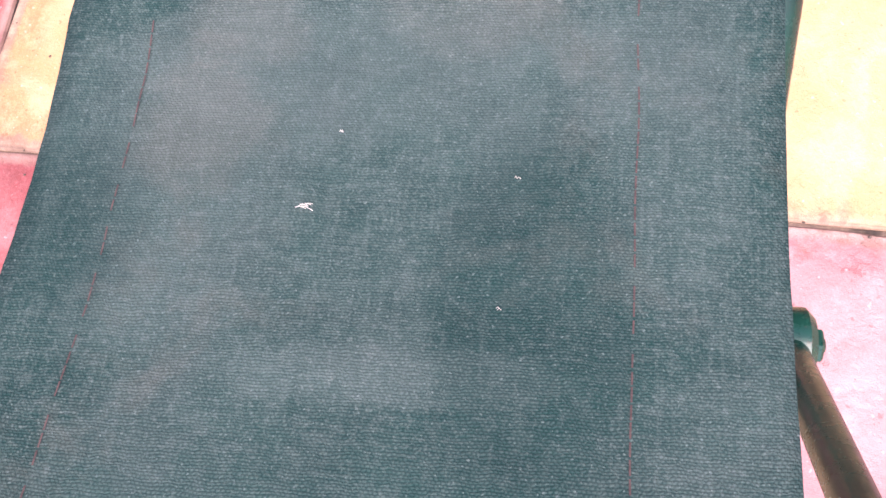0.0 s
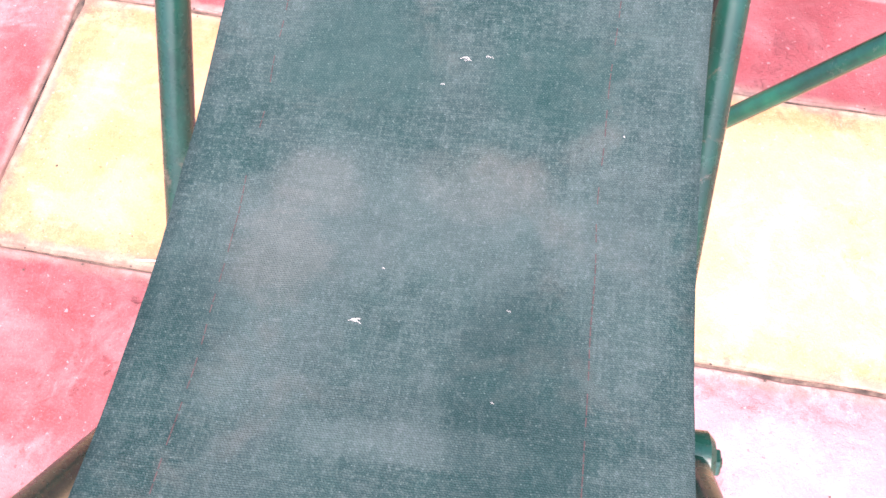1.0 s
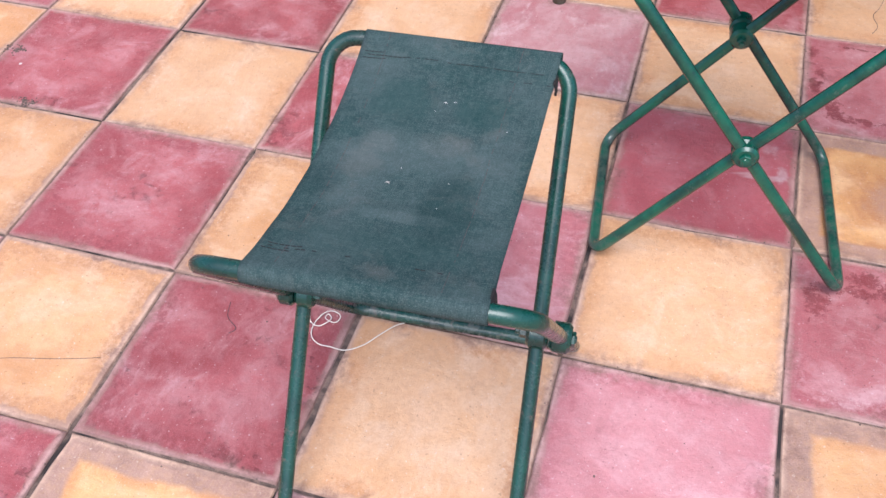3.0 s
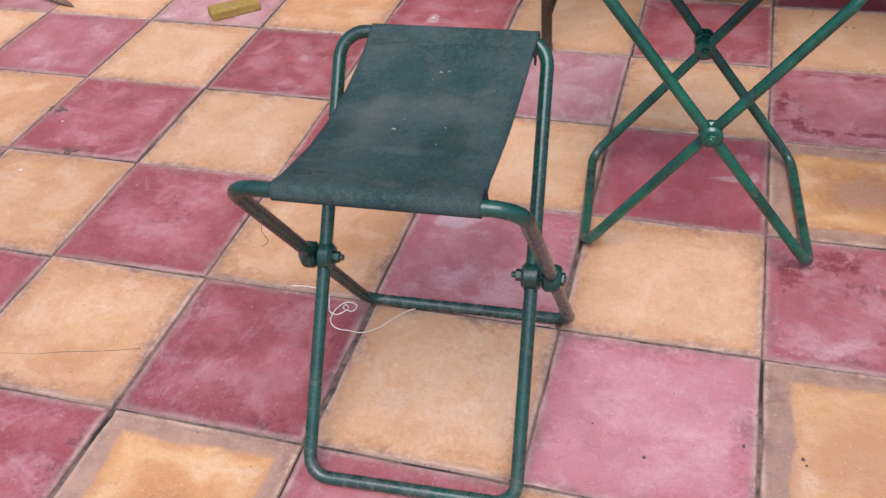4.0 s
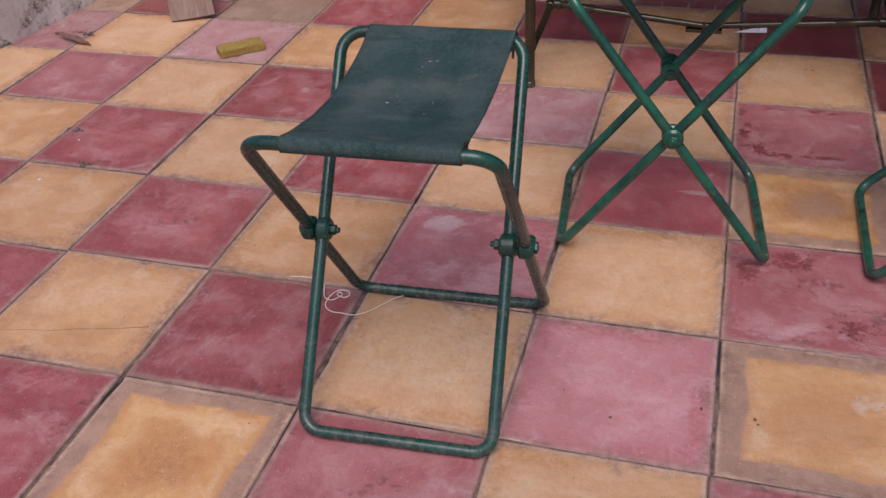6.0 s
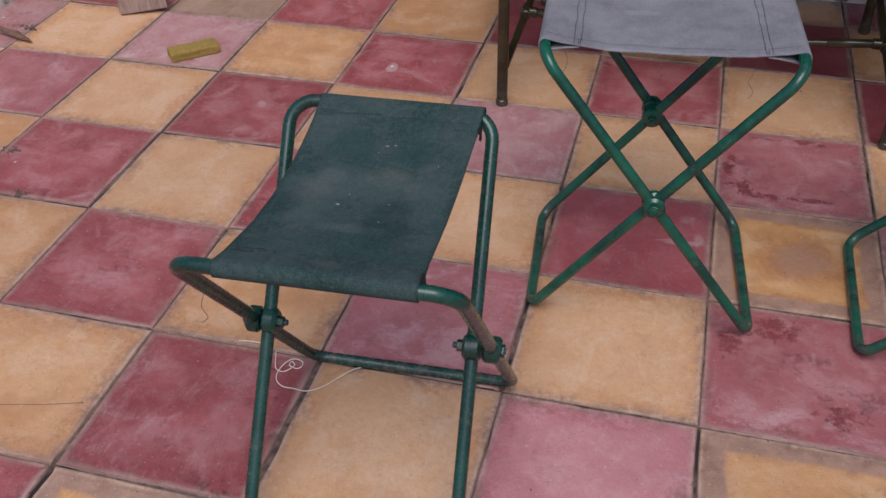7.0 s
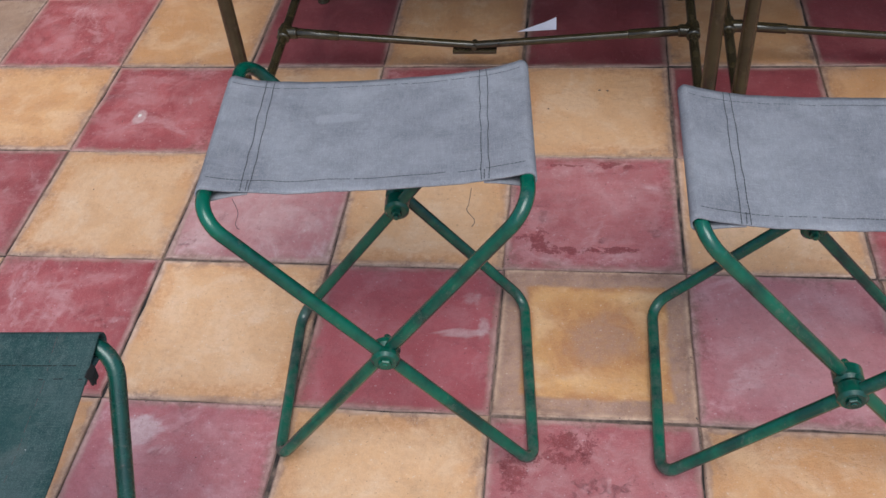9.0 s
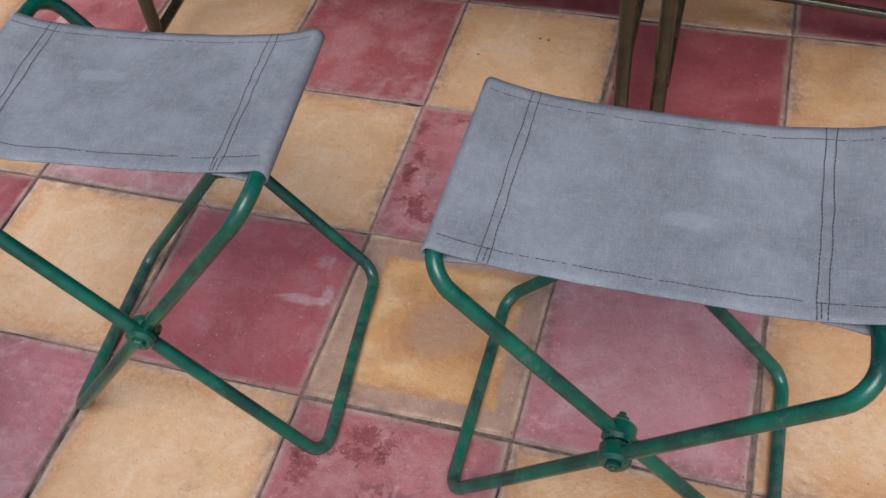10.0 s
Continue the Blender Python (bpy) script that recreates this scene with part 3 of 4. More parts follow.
def seat_profile(span, z_top, r, sag, power, tail=0.048):
    """The strip's line across the stool: sewn end, round one bar, over the top, round the other bar, sewn end."""
    R = r + 0.0012

    def sheet(v):
        return z_top + R - sag * (1 - abs(v / span) ** power)

    low, pts = [], []
    for k in range(9):
        f = k / 8
        v = span - tail * (1 - f)
        low.append((v, (sheet(v) - 0.0026) * (1 - f) ** 1.2 + (z_top - R) * (1 - (1 - f) ** 1.2)))
    pts += [(-v, z) for v, z in low]
    for k in range(1, 8):
        a = radians(-90 - 180 * k / 8)
        pts.append((-span + R * math.cos(a), z_top + R * math.sin(a)))
    n = 40
    for k in range(n + 1):
        v = -span + 2 * span * k / n
        pts.append((v, sheet(v)))
    for k in range(1, 8):
        a = radians(90 - 180 * k / 8)
        pts.append((span + R * math.cos(a), z_top + R * math.sin(a)))
    pts += low[::-1]
    return pts


def make_stool(centre, turn, inner, outer, spread_foot, spread_top, z_top, sag, power, fabric, paint,
               seat_half, seat_mid, seat_off, label, hems, r=0.0086, r_foot=0.028, thread=0.00052, lean=0.0):
    """inner, outer: the ends of foot bar and top bar of each tube loop along the bars."""
    st = tagged(new("folding_stool"), label, "stool", "folding stools")
    st.matrix_world = pose(centre[0], centre[1], 0, 0, 0, turn)
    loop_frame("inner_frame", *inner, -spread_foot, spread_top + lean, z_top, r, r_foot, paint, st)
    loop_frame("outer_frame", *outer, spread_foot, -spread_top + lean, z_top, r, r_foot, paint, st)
    # pivots where the legs cross
    f = spread_foot / (spread_foot + spread_top)
    vj = lean * f
    zj = r + (z_top - r) * f
    for k, s in ((0, -1), (1, 1)):
        ui = inner[0][k] * (1 - f) + inner[1][k] * f
        uo = outer[0][k] * (1 - f) + outer[1][k] * f
        mid = (ui + uo) / 2
        bm = bmesh.new()
        cyl(bm, (ui - s * 0.0125, vj, zj), (mid - s * 0.001, vj, zj), 0.0180, 20, 0.004)
        cyl(bm, (mid + s * 0.001, vj, zj), (uo + s * 0.0120, vj, zj), 0.0180, 20, 0.004)
        p = smooth(part("pivot", bm, paint, st), 35)
        bm = bmesh.new()
        cyl(bm, (ui - s * 0.021, vj, zj), (ui - s * 0.0115, vj, zj), 0.0078, 6, 0.001)
        cyl(bm, (ui - s * 0.026, vj, zj), (uo + s * 0.018, vj, zj), 0.0042, 10, 0.0008)
        cyl(bm, (uo + s * 0.0115, vj, zj), (uo + s * 0.0165, vj, zj), 0.0088, 6, 0.0012)
        part("bolt", bm, paint, p)
    # canvas
    prof = seat_profile(spread_top, z_top, r, sag, power)
    bm = bmesh.new()
    uvl = bm.loops.layers.uv.new("UVMap")
    nu, rows, dist = 26, [], [0.0]
    for a, c in zip(prof, prof[1:]):
        dist.append(dist[-1] + math.dist(a, c))
    uv_of = {}

    def place(u, i):
        v, z = prof[i]
        f = max(0.0, 1 - (v / spread_top) ** 2)
        half = seat_half * (1 - 0.025 * f)
        x = seat_mid + u * half + seat_off * (v / spread_top)
        top = 16 <= i <= 56
        zz = z + (0.0022 * noise.noise(Vector((x * 18, v * 18, centre[0] * 9))) - 0.002 * f * u ** 2 if top else 0)
        zz += 0.0016 * math.exp(-((v + 0.075 + 0.12 * (x - 0.02) ** 2 * 8) / 0.006) ** 2) * math.exp(-((x - 0.03) / 0.05) ** 2) if top else 0
        zz += 0.0012 * f * noise.noise(Vector((x * 60, v * 60, 3.0))) if top else 0
        return Vector((x, v + lean, zz))

    for i in range(len(prof)):
        row = []
        for k in range(nu + 1):
            u = -1 + 2 * k / nu
            q = bm.verts.new(place(u, i))
            uv_of[q] = (u * seat_half + centre[0] * 3, dist[i])
            row.append(q)
        rows.append(row)
    for a, c in zip(rows, rows[1:]):
        for k in range(nu):
            f = bm.faces.new((a[k], a[k + 1], c[k + 1], c[k]))
            for lp in f.loops:
                lp[uvl].uv = uv_of[lp.vert]
    seat = smooth(part("canvas_seat", bm, fabric, st), 180)
    sol = seat.modifiers.new("thickness", 'SOLIDIFY')
    sol.thickness, sol.offset = 0.0018, 0.0
    # stitching: hems along both sides, seams beside both bars
    tops = [i for i in range(16, 57)]

    def stitch(bm, p, q, lift=0.0014, bold=1.0):
        d = (q - p)
        side = d.cross(Vector((0, 0, 1))).normalized() * thread * bold
        up = Vector((0, 0, lift))
        bm.faces.new([bm.verts.new(x) for x in (p + up - side, p + up + side, q + up + side, q + up - side)])

    def along_v(u, keep=1.0):
        bm = bmesh.new()
        for i in tops[:-1]:
            a, c = place(u, i), place(u, i + 1)
            for k in range(2):
                if random.random() < keep:
                    j, j2 = (Vector((0.0016 * noise.noise(Vector((u * 9, 30 * q.y, centre[0]))), 0, 0)) for q in (a.lerp(c, k / 2), a.lerp(c, k / 2 + 0.5)))
                    stitch(bm, a.lerp(c, k / 2 + 0.02) + j, a.lerp(c, k / 2 + random.uniform(0.40, 0.48)) + j2)
        tagged(part("stitching", bm, M_brown_thread if fabric is M_teal else M_thread, seat, "dark thread stitching"), kind="stuff")

    def along_u(v, keep=1.0, u0=-1.0, u1=1.0):
        i = min(tops, key=lambda t: abs(prof[t][0] - v))
        j = i + 1 if prof[i][0] < v else i - 1
        f = (v - prof[i][0]) / (prof[j][0] - prof[i][0])
        n = int(44 * (u1 - u0) / 2)
        bm = bmesh.new()
        for k in range(n):
            if random.random() < keep:
                pa, pb = (u0 + (u1 - u0) * (k + o) / n for o in (0.04, random.uniform(0.82, 0.97)))
                jt, jt2 = (Vector((0, 0.0014 * noise.noise(Vector((q * 5, v * 90, centre[0]))), 0)) for q in (pa, pb))
                stitch(bm, place(pa, i).lerp(place(pa, j), f) + jt, place(pb, i).lerp(place(pb, j), f) + jt2, bold=2.4 if fabric is M_teal else 1.0)
        tagged(part("stitching", bm, M_black_thread if fabric is M_teal else M_thread, seat, "dark thread stitching"), kind="stuff")

    for u, keep in hems["sides"]:
        along_v(u, keep)
    for v, keep, u0, u1 in hems["ends"]:
        along_u(v, keep, u0, u1)
    return st, place


stool_a, at_a = make_stool(
    (-0.4462, -0.1708), 2.931, ((-0.132, 0.1456), (-0.1403, 0.1336)), ((-0.1537, 0.1732), (-0.1552, 0.157)),
    0.1769, 0.1805, 0.4715, 0.024, 2.0, M_teal, M_green_dark, 0.1095, 0.0095, 0.002,
    "folding stool with faded dark teal canvas seat and green tube frame", lean=0.0085, r=0.0089, r_foot=0.028, thread=0.00024,
    hems=dict(sides=[(-0.74, 0.75), (0.62, 0.7)],
              ends=[(0.150, 0.75, -0.96, 0.98), (0.1455, 1.0, -0.95, -0.70), (0.1545, 1.0, -0.95, -0.74), (-0.152, 1.0, -0.95, -0.70), (-0.144, 0.9, -0.92, -0.62), (0.136, 0.5, 0.2, 0.98), (-0.148, 0.4, -0.95, -0.2), (-0.150, 0.3, 0.2, 0.9)]))
stool_b, at_b = make_stool(
    (-0.1259, 0.3585), -84.45, ((-0.1362, 0.1392), (-0.1135, 0.151)), ((-0.1463, 0.1615), (-0.1700, 0.1412)),
    0.1805, 0.1805, 0.4760, 0.0135, 4.0, M_grey, M_green, 0.109, -0.005, 0.0,
    "folding camp stool with grey canvas seat and worn green tube frame", lean=0.0015,
    hems=dict(sides=[(-0.86, 0.9), (0.82, 0.9)],
              ends=[(0.1335, 1.0, 0.83, 0.99), (-0.1335, 1.0, 0.83, 0.99), (0.130, 1.0, -1, 1), (0.139, 1.0, -1, 1), (-0.130, 1.0, -1, 1), (-0.140, 1.0, -1, 1)]))
stool_c, at_c = make_stool(
    (0.4351, 0.3622), 90.04, ((-0.15, 0.108), (-0.144, 0.1205)), ((-0.154, 0.1578), (-0.1885, 0.127)),
    0.1939, 0.1965, 0.4475, 0.016, 4.0, M_grey, M_green, 0.121, -0.004, 0.0,
    "folding camp stool with grey canvas seat and bright green tube frame", lean=-0.0114,
    hems=dict(sides=[(-0.85, 0.9), (0.85, 0.9)],
              ends=[(0.1480, 1.0, -0.99, -0.83), (-0.1480, 1.0, -0.99, -0.83), (0.144, 1.0, -1, 1), (0.153, 1.0, -1, 1), (-0.144, 1.0, -1, 1), (-0.154, 1.0, -1, 1)]))


def make_table(x0, x1, y0, y1, label):
    """Folding table: four posts, struts, a hinged cross bar; its top, above the view, is added to shade the floor."""
    tb = tagged(new("folding_table"), label, "table", "folding tables")
    tb.matrix_world = pose(x0, y0, 0)
    w, d, r = x1 - x0, y1 - y0, 0.0125
    for px in (0, w):
        for py in (0, d):
            bm = bmesh.new()
            sweep(bm, [Vector((px, py, z)) for z in (0.012, 0.2, 0.4, 0.71)], r, False, 14)
            leg = smooth(part("leg", bm, M_olive, tb), 50)
            bm = bmesh.new()
            cyl(bm, (px, py, 0), (px, py, 0.016), r + 0.0016, 14, 0.002)
            smooth(part("foot_cap", bm, M_olive, leg), 35)
        s = 1 if px == 0 else -1
        bm = bmesh.new()
        a, c = Vector((px + s * 0.005, 0.0, 0.098)), Vector((px + s * 0.005, d, 0.150))
        sweep(bm, [a, a.lerp(c, .5), c], 0.0095, False, 12)
        smooth(part("strut", bm, M_olive, tb), 50)
        j = a.lerp(c, 0.43)
        bm = bmesh.new()
        cyl(bm, j - Vector((s * 0.012, 0, 0)), j + Vector((s * 0.028, 0, 0)), 0.0125, 14, 0.002)
        ax = (c - a).normalized() * 0.020
        cyl(bm, j - ax, j + ax, 0.0135, 14, 0.002)
        smooth(part("coupling", bm, M_olive, tb), 35)
    za = 0.098 + 0.052 * 0.43
    yb = d * 0.43
    h = Vector((w * 0.475, yb + 0.015, za - 0.040))
    for p, nm in ((Vector((0.030, yb, za)), "cross_bar"), (Vector((w - 0.030, yb, za)), "cross_bar")):
        bm = bmesh.new()
        sweep(bm, [p, p.lerp(h, .5), h], 0.0080, False, 12)
        q = p.lerp(h, 0.24)
        cyl(bm, p, q, 0.0100, 14, 0.0012)
        smooth(part(nm, bm, M_olive, tb), 50)
    bm = bmesh.new()
    box(bm, (h.x - 0.045, h.y - 0.010, h.z - 0.016), (h.x + 0.045, h.y + 0.010, h.z - 0.008), 0.002)
    cyl(bm, h - Vector((0, 0.014, 0)), h + Vector((0, 0.014, 0)), 0.006, 10, 0.001)
    part("hinge_plate", bm, M_olive, tb)
    # Added top, never in view; its overhang deepens the shade on the tiles below.
    bm = bmesh.new()
    box(bm, (-0.03, -0.09, 0.71), (w + 0.027, d + 0.06, 0.735), 0.006)
    part("tabletop", bm, M_olive, tb)
    return tb


make_table(-0.488, 0.340, 0.893, 1.471, "folding table with olive-brown tube legs and hinged brace")
make_table(0.397, 1.225, 0.914, 1.480, "second olive-brown tube-legged folding table beside the first")

# wooden board leaning on the pier
m, nt, b = mat("weathered_wood", 0.8)
v = coords(nt, scale=(9, 9, 1.0))
g1, g2 = tex(nt, v, 9.0, 6, 0.65, 1.2), tex(nt, coords(nt), 9.0, 5, 0.6)
col = mix(nt, ramp(nt, g1, 0.35, 0.65), (0.300, 0.200, 0.157), (0.175, 0.110, 0.086))
col = mix(nt, calc(nt, 'MULTIPLY', ramp(nt, g2, 0.5, 0.75), 0.4), col, (0.40, 0.32, 0.28))
nt.links.new(col, b.inputs["Base Color"])
bump(nt, b, g1, 0.4, 0.002)
M_wood = m
bm = bmesh.new()
box(bm, (-0.064, -0.011, 0), (0.064, 0.011, 0.425), 0.003)
board = tagged(part("wooden_board", bm, M_wood), "weathered brown wooden board leaning against the pier", "board")
zax = Vector((-0.0500, 0.068, 0.208)).normalized()
xax = Vector((0.116, 0.050, 0)).normalized()
xax = (xax - zax * xax.dot(zax)).normalized()
board.matrix_world = Matrix.Translation((-1.552, 1.176, 0.004)) @ Matrix((xax, zax.cross(xax), zax)).transposed().to_4x4()

# sponge
M_sponge = plain("ochre_sponge", (0.33, 0.222, 0.050), (0.22, 0.140, 0.032), 90.0, 0.95, relief=0.9)
bm = bmesh.new()
box(bm, (-0.062, -0.026, 0), (0.062, 0.026, 0.024), 0.005)
bmesh.ops.subdivide_edges(bm, edges=bm.edges[:], cuts=3, use_grid_fill=True)
for q in bm.verts:
    q.co += 0.0035 * noise.noise_vector(q.co * 45) * (1 if q.co.z > 0.004 else 0)
sp = tagged(part("sponge", bm, M_sponge), "ochre yellow foam sponge lying on a red tile", "sponge")
sp.matrix_world = pose(-1.301, 0.970, 0.001, 0, 0, 42)

# dry leaf
M_leaf = plain("dry_leaf", (0.22, 0.12, 0.085), (0.10, 0.055, 0.04), 60.0, 0.85)
bm = bmesh.new()
cols = []
for i in range(9):
    t = i / 8
    w = 0.013 * math.sin(math.pi * min(1, t * 0.92 + 0.06)) ** 0.8
    cols.append([bm.verts.new((t * 0.136 - 0.068, s * w + 0.006 * math.sin(t * 4), 0.003 + 0.006 * s * s * (1.3 - t) + 0.010 * (1 - t) ** 2 + 0.002 * math.sin(i * 2))) for s in (-1, -0.4, 0, 0.5, 1)])
for a, c in zip(cols, cols[1:]):
    for k in range(4):
        bm.faces.new((a[k], a[k + 1], c[k + 1], c[k]))
lf = tagged(smooth(part("dry_leaf", bm, M_leaf), 180), "curled dry brown leaf on the floor", "leaf")
lf.modifiers.new("thickness", 'SOLIDIFY').thickness = 0.0012
lf.matrix_world = pose(-1.811, 0.951, 0, 0, 0, -12)

# scrap of paper
M_paper = plain("paper", (0.84, 0.79, 0.86), (0.80, 0.74, 0.83), 25.0, 0.8, relief=0.1)
bm = bmesh.new()
top = [bm.verts.new(p) for p in ((-0.050, -0.012, 0.002), (0.036, -0.010, 0.004), (0.036, 0.022, 0.016), (0.012, 0.014, 0.009), (-0.012, 0.006, 0.005))]
bm.faces.new(top)
pp = tagged(part("paper_scrap", bm, M_paper), "torn scrap of white paper under the table", "paper")
pp.modifiers.new("thickness", 'SOLIDIFY').thickness = 0.0006
pp.matrix_world = pose(0.030, 1.345, 0, 0, 0, 2)


def cord(name, pts, r, material, label, category, z=None, parent=None):
    bm = bmesh.new()
    P = [Vector(p) for p in pts]
    path = []
    for i in range(len(P) - 1):
        p0, p1, p2, p3 = P[max(i - 1, 0)], P[i], P[i + 1], P[min(i + 2, len(P) - 1)]
        for k in range(6):
            t = k / 6
            path.append(0.5 * ((2 * p1) + (p2 - p0) * t + (2 * p0 - 5 * p1 + 4 * p2 - p3) * t * t + (3 * p1 - p0 - 3 * p2 + p3) * t ** 3))
    path.append(P[-1])
    sweep(bm, path, r, False, 6)
    ob = smooth(part(name, bm, material, parent, label), 180)
    return ob if parent else tagged(ob, label, category)


M_string = plain("white_string", (0.72, 0.66, 0.58), (0.6, 0.54, 0.46), 300.0, 0.9)
cord("string", ((-0.525, -0.002, 0.0024), (-0.540, -0.014, 0.0024), (-0.556, -0.036, 0.0024), (-0.571, -0.058, 0.0024), (-0.593, -0.074, 0.0024), (-0.616, -0.074, 0.0024), (-0.632, -0.074, 0.0024), (-0.645, -0.067, 0.0024), (-0.652, -0.055, 0.0024), (-0.653, -0.038, 0.0024), (-0.647, -0.021, 0.004), (-0.637, -0.011, 0.0024), (-0.623, -0.015, 0.0024), (-0.621, -0.025, 0.0024), (-0.627, -0.031, 0.0024), (-0.639, -0.028, 0.0024), (-0.642, -0.024, 0.0024), (-0.640, -0.018, 0.0024), (-0.633, -0.024, 0.0024), (-0.636, -0.035, 0.004), (-0.646, -0.043, 0.0024), (-0.659, -0.039, 0.0024), (-0.666, -0.025, 0.0024), (-0.675, -0.001, 0.0024)), 0.0008, M_string, "loose white string curled on the tiles", "string")
cord("string", ((-0.745, 0.008, 0.0024), (-0.722, 0.0105, 0.003), (-0.698, 0.011, 0.0024)), 0.0009, M_string, "short straight piece of white string on the tiles", "string")
# loose threads under the canvas edges
for st, pts in ((stool_b, ((0.101, -0.150, 0.466), (0.106, -0.146, 0.450), (0.109, -0.152, 0.434), (0.107, -0.150, 0.424))),
                (stool_b, ((0.102, 0.120, 0.466), (0.107, 0.116, 0.448), (0.103, 0.113, 0.434), (0.107, 0.121, 0.422), (0.110, 0.117, 0.414))),
                (stool_a, ((-0.106, -0.196, 0.456), (-0.110, -0.200, 0.440), (-0.104, -0.202, 0.428), (-0.112, -0.203, 0.420)))):
    cord("loose_thread", pts, 0.00032, M_thread, "", "", parent=st)

# frayed ends of the teal strip hanging below its edge
for v in (0.154, -0.160):
    bm = bmesh.new()
    i = min(range(16, 57), key=lambda t: abs(at_a(1.0, t).y - v))
    e = at_a(1.0, i)
    n = 7
    top = [bm.verts.new((e.x - 0.0012, v - 0.008 + 0.016 * k / n, e.z + 0.0012)) for k in range(n + 1)]
    mid_ = [bm.verts.new((e.x + 0.0012, v - 0.0075 + 0.015 * k / n, e.z - 0.005)) for k in range(n + 1)]
    end = [bm.verts.new((e.x + 0.0004 + 0.0015 * random.random(), v - 0.007 + 0.014 * k / n, e.z - 0.012 - 0.006 * random.random())) for k in range(n + 1)]
    for a, c in ((top, mid_), (mid_, end)):
        for k in range(n):
            bm.faces.new((a[k], a[k + 1], c[k + 1], c[k]))
    fl = part("frayed_flap", bm, M_black_thread, stool_a, "dark frayed canvas end")
    fl.modifiers.new("thickness", 'SOLIDIFY').thickness = 0.0016

# lint on the teal canvas
def lint(x, v, size, n):
    bm = bmesh.new()
    i = min(range(16, 57), key=lambda t: abs(t - 16 - (v + 0.19) / 0.38 * 40))
    base = at_a(x / 0.1115, i) + Vector((0, v - at_a(0, i).y, 0.0018))
    for k in range(n):
        a = random.uniform(-0.35, 0.30)
        d = Vector((math.cos(a), math.sin(a), 0)) * size * random.uniform(0.5, 1)
        o = Vector((random.uniform(-1, 1), random.uniform(-.4, .4), 0)) * size * 0.6
        sweep(bm, [base + o - d * .5, base + o + Vector((0, 0, 0.0012)), base + o + d * .5], 0.00013, False, 5)
    part("lint", bm, M_fluff, stool_a, "white lint")


for x, v, s, n in ((-0.024, -0.024, 0.0040, 6), (0.005, 0.100, 0.0036, 5), (0.014, 0.102, 0.002, 3), (0.036, -0.012, 0.0010, 2), (0.034, -0.050, 0.0010, 2),
                   (-0.062, -0.096, 0.0010, 2), (-0.017, 0.000, 0.0010, 2), (-0.092, -0.102, 0.0010, 2), (-0.005, 0.088, 0.0010, 2), (0.077, 0.072, 0.0010, 2)):
    lint(x, v, s, n)

# ---- floor tiles, one by one ----
TILE, JOINT, DEEP = 0.30, 0.0013, 0.012
shapes = []
for k in range(8):
    rnd = random.Random(k)
    bm = bmesh.new()
    h = TILE / 2 - JOINT
    outer = [Vector((sx * h + rnd.uniform(-.0012, .0012), sy * h + rnd.uniform(-.0012, .0012), 0)) for sx, sy in ((-1, -1), (1, -1), (1, 1), (-1, 1))]
    ring = []
    for a, c in zip(outer, outer[1:] + outer[:1]):
        for f in (0.0, 0.03, 0.20, 0.36, 0.52, 0.68, 0.84, 0.97):
            p = a.lerp(c, f + (rnd.uniform(-.05, .05) if 0.1 < f < 0.9 else 0.0))
            if 0.02 < f < 0.98:
                p *= 1.0 + rnd.uniform(-.0055, .0045) - (0.012 if rnd.random() < 0.10 else 0.0)
            ring.append(p)
    lv = []
    for s, z in ((1.0, -DEEP), (1.0, -0.0018), (0.988, 0.0)):
        lv.append([bm.verts.new((p.x * s, p.y * s, z)) for p in ring])
    m_ = len(ring)
    for a, c in zip(lv, lv[1:]):
        for i in range(m_):
            bm.faces.new((a[i], a[(i + 1) % m_], c[(i + 1) % m_], c[i]))
    bm.faces.new(lv[-1])
    shapes.append(bm)
meshes = {}
MATS = dict(y=M_yellow, o=M_yellow_orange, s=M_yellow_stained, c=M_yellow_bare, r=M_red, f=M_red_faded, g=M_red_grey, k=M_red_crimson, p=M_red_pink, d=M_red_deep,
            a=M_red_arc, b=M_red_spotted, h=M_pink_chalk, m=M_red_smeared, n=M_red_scuffed, t=M_yellow_ringed, u=M_yellow_bordered)
for key, mt in MATS.items():
    for k, bm in enumerate(shapes):
        me = bpy.data.meshes.new("tile")
        bm.to_mesh(me)
        me.materials.append(mt)
        meshes[key, k] = me
special = {(0, 1): 's', (0, -1): 'u', (-3, -2): 't', (-4, 3): 'o', (1, 4): 'o', (-1, 4): 'o', (-5, 4): 'c', (-5, 5): 'c', (-4, 5): 'c', (-7, 4): 'c', (-5, 3): 'g',
           (-1, -1): 'p', (-2, 2): 'g', (0, 4): 'd', (1, 3): 'd', (-2, 4): 'd', (2, 4): 'd', (-1, 1): 'k', (-2, 0): 'h', (-7, 3): 'g',
           (-1, -3): 'f', (-2, -2): 'f', (0, 0): 'b', (1, 1): 'p', (0, 2): 'a', (-4, -1): 'o', (-3, 0): 'o', (-4, 0): 'r', (-3, -1): 'r',
           (1, 0): 'o', (-4, 4): 'r', (-1, 3): 'r', (-3, 3): 'm', (-4, 2): 'n', (0, 3): 'y', (-2, 3): 'y', (-1, 2): 'y', (-2, 1): 'y', (-1, 0): 'y', (-2, -1): 'y',
           (-5, 1): 'r', (-6, 1): 'o', (-5, 0): 'o', (-6, 3): 'y', (-5, 2): 'y', (-4, 1): 'y', (-3, 2): 'y', (2, 3): 'o', (2, 1): 'o', (1, 2): 'y', (-6, 0): 'r'}
rnd = random.Random(11)
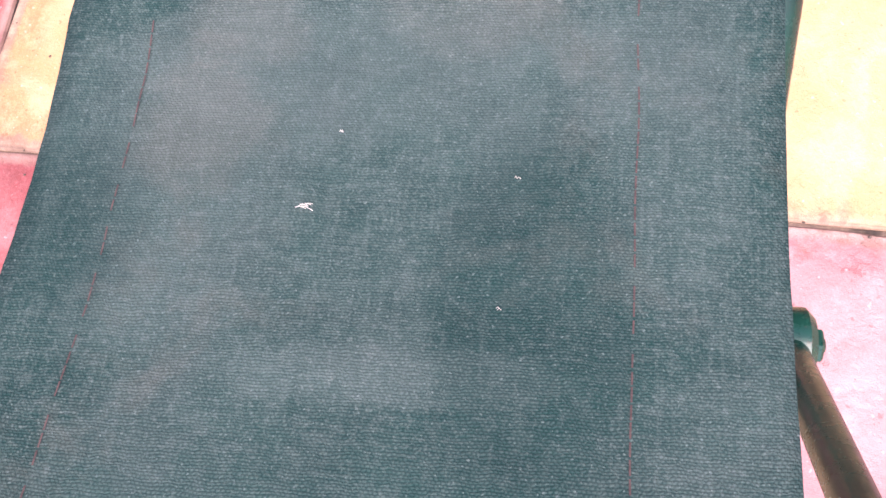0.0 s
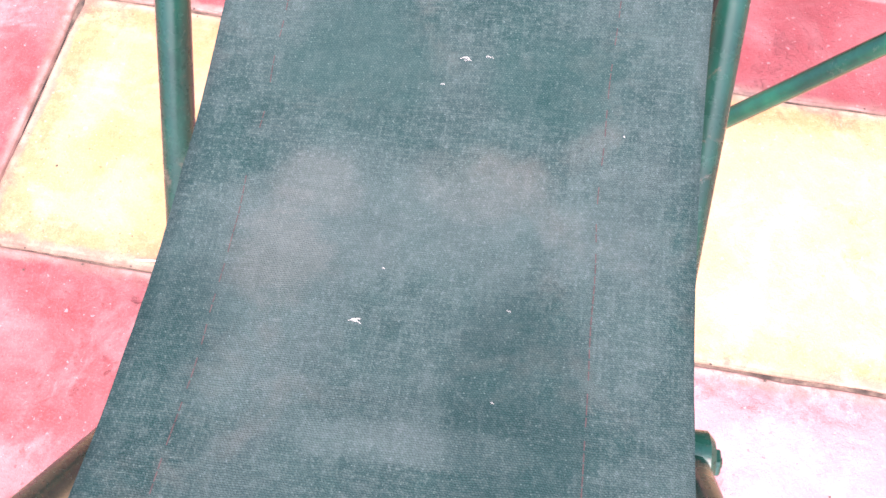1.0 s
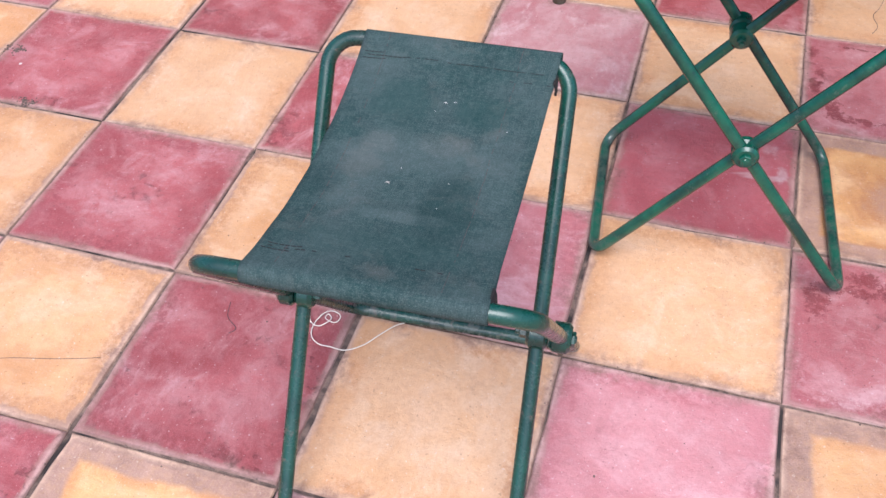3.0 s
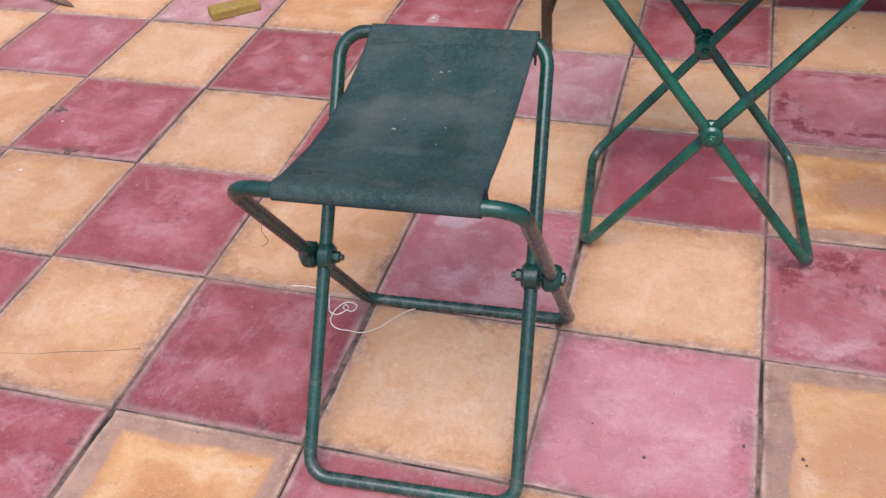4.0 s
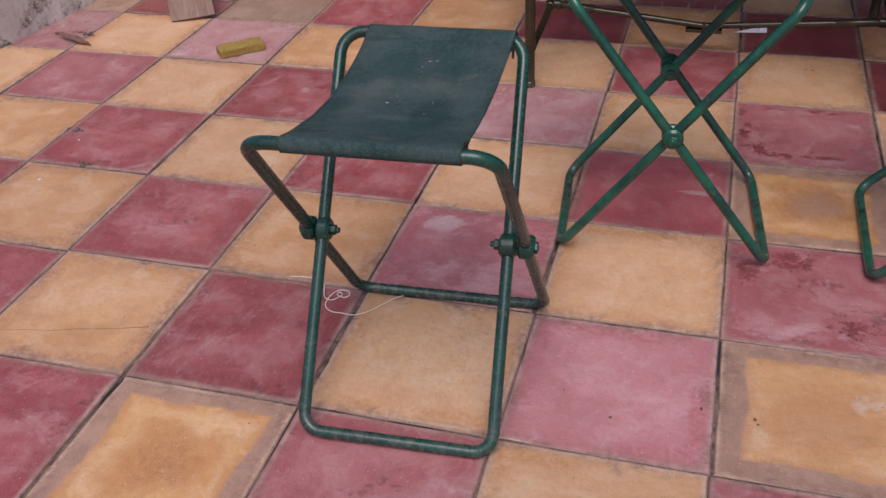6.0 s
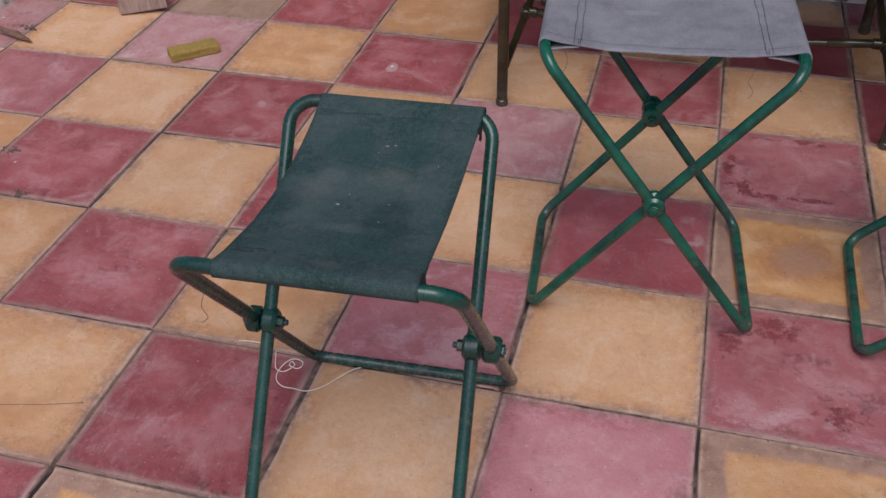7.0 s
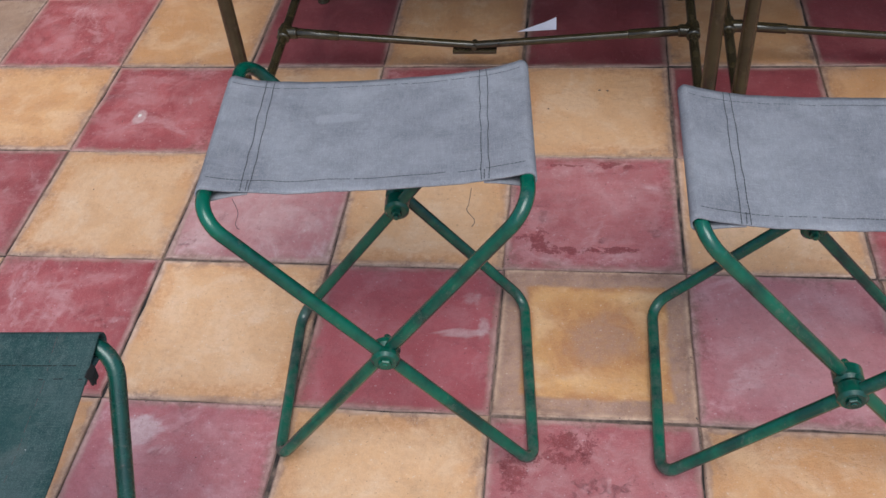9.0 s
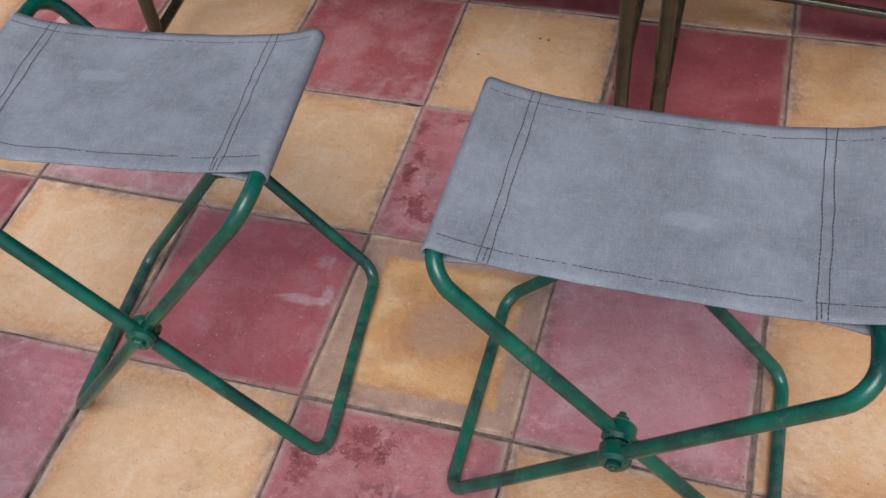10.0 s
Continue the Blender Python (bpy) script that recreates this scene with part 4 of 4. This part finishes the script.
for j in range(-7, 6):
    for i in range(-7, 8):
        key = special.get((i, j)) or (rnd.choice('yyyoo') if (i + j) % 2 else rnd.choice('rrrf'))
        ob = new("tile", meshes[key, rnd.randrange(8)])
        ob.parent = floor
        gap = {(-1, -1): 0.0028, (-1, 0): 0.0030, (-1, 1): 0.0020, (-2, -1): 0.0022, (-2, 0): -0.0012, (0, 0): 0.0015, (0, -1): 0.0018}.get((i, j), 0.0)
        y = (j + 0.5) * TILE
        ob.location = ((i + 0.5) * TILE + gap + rnd.uniform(-.002, .002), y + rnd.uniform(-.002, .002), rnd.uniform(-0.0012, 0.0004))
        ob.rotation_euler = (rnd.uniform(-.003, .003), rnd.uniform(-.003, .003), (0 if key in 'abhmnk' else rnd.choice((0, 1, 2, 3))) * math.pi / 2 + rnd.uniform(-.004, .004))
# the rest of the terrace, joined by colour
M_red_rest = plain("weathered_red_tiles", (0.36, 0.105, 0.110), (0.26, 0.055, 0.060), 9.0, 0.65)
M_yellow_rest = plain("weathered_yellow_tiles", (0.60, 0.355, 0.190), (0.53, 0.275, 0.125), 9.0, 0.65)
for odd, mt in ((0, M_red_rest), (1, M_yellow_rest)):
    vs_, fs_ = [], []
    for j in range(-16, 6):
        for i in range(-10, 17):
            if (i + j) % 2 == odd and not (-7 <= j and -7 <= i <= 7) and (i + 0.5) * TILE > -2.29 + 0.13 * ((j + 0.5) * TILE - 0.913):
                cx, cy, h, k = (i + 0.5) * TILE, (j + 0.5) * TILE, TILE / 2 - 0.0025, len(vs_)
                vs_ += [(cx + sx * q, cy + sy * q, z) for q, z in ((h, -0.006), (h, -0.0015), (h - 0.0018, 0.0)) for sx, sy in ((-1, -1), (1, -1), (1, 1), (-1, 1))]
                fs_ += [(k + 4 * r_ + c_, k + 4 * r_ + (c_ + 1) % 4, k + 4 * r_ + 4 + (c_ + 1) % 4, k + 4 * r_ + 4 + c_) for r_ in (0, 1) for c_ in range(4)] + [(k + 8, k + 9, k + 10, k + 11)]
    me = bpy.data.meshes.new("tiles")
    me.from_pydata(vs_, [], fs_)
    me.materials.append(mt)
    far = new("tiles", me)
    far.parent = floor
    tagged(far, kind="stuff")
for bm in shapes:
    bm.free()

# a hairline crack across one tile
cord("crack", ((-1.172, -0.244, 0.0001), (-1.123, -0.233, 0.0002), (-1.083, -0.226, 0.0), (-1.043, -0.213, 0.0002), (-0.980, -0.197, 0.0), (-0.923, -0.179, 0.0002)), 0.0006, M_grit, "", "", parent=floor)

# grit and crumbs caught in the joints
rg = random.Random(5)
bm = bmesh.new()
PILES = ((-1.828, 1.024, 0.018), (-1.482, 0.453, 0.012), (-1.365, 0.310, 0.011), (-1.805, 1.010, 0.010))
for k in range(1380):
    if rg.random() < 0.5:
        x, y = rg.randint(-6, 4) * TILE + rg.gauss(0, 0.003), rg.uniform(-0.6, 1.5)
    else:
        x, y = rg.uniform(-1.9, 1.2), rg.randint(-2, 5) * TILE + rg.gauss(0, 0.003)
    if k % 6 == 0:
        x, y = rg.uniform(-1.9, 1.2), rg.uniform(-0.6, 1.5)
    r = rg.uniform(0.0006, 0.0018)
    if k >= 1200:
        px, py, ps = PILES[(k - 1200) // 45]
        x, y, r = px + rg.gauss(0, ps), py + rg.gauss(0, ps * 0.5), rg.uniform(0.001, 0.0032)
    c0 = Vector((x, y, r * 0.2 - 0.0004))
    ring = [bm.verts.new(c0 + Vector((math.cos(a) * r * rg.uniform(.6, 1.3), math.sin(a) * r * rg.uniform(.6, 1.3), 0))) for a in (0, 1.25, 2.5, 3.75, 5.0)]
    tip = bm.verts.new(c0 + Vector((0, 0, r * rg.uniform(.5, 1.0))))
    for i in range(5):
        bm.faces.new((ring[i], ring[(i + 1) % 5], tip))
tagged(part("grit", bm, M_grit), "dark grit and crumbs scattered along the tile joints", "grit", kind="stuff")

# scored lines on the border tiles by the gate
M_line = plain("pale_mortar", (0.46, 0.36, 0.33), (0.36, 0.27, 0.245), 120.0, 0.9)
for i in (-3, -1, 1):
    for f in (0.25, 0.5, 0.75):
        bm = bmesh.new()
        x = (i + f) * TILE
        box(bm, (x - 0.0020, 1.502, -0.001), (x + 0.0020, 1.538, 0.0012))
        part("scored_line", bm, M_line, floor)

# stray specks and chips on the tiles
M_chip = plain("pale_chip", (0.66, 0.60, 0.55), (0.55, 0.48, 0.44), 200.0, 0.9)
for x, y, r, mt in ((-1.423, 0.229, 0.004, M_chip), (-1.445, 0.413, 0.003, M_chip), (-1.92, 1.06, 0.004, M_chip), (-0.791, 1.019, 0.005, M_chip),
                    (-0.143, -0.22, 0.0028, M_grit), (-0.017, -0.172, 0.003, M_grit), (-0.219, -0.176, 0.002, M_grit), (0.058, -0.177, 0.003, M_grit),
                    (0.062, -0.187, 0.0024, M_grit), (0.160, 1.113, 0.003, M_grit), (0.176, 1.112, 0.003, M_grit), (0.059, 1.049, 0.0024, M_grit)):
    bm = bmesh.new()
    ring = [bm.verts.new((x + math.cos(a) * r * rg.uniform(.6, 1.2), y + math.sin(a) * r * rg.uniform(.7, 1.5), 0.0002)) for a in (0, 0.9, 1.8, 2.7, 3.6, 4.5, 5.4)]
    tip = bm.verts.new((x, y, 0.0012))
    for i in range(7):
        bm.faces.new((ring[i], ring[(i + 1) % 7], tip))
    part("chip", bm, mt, floor)
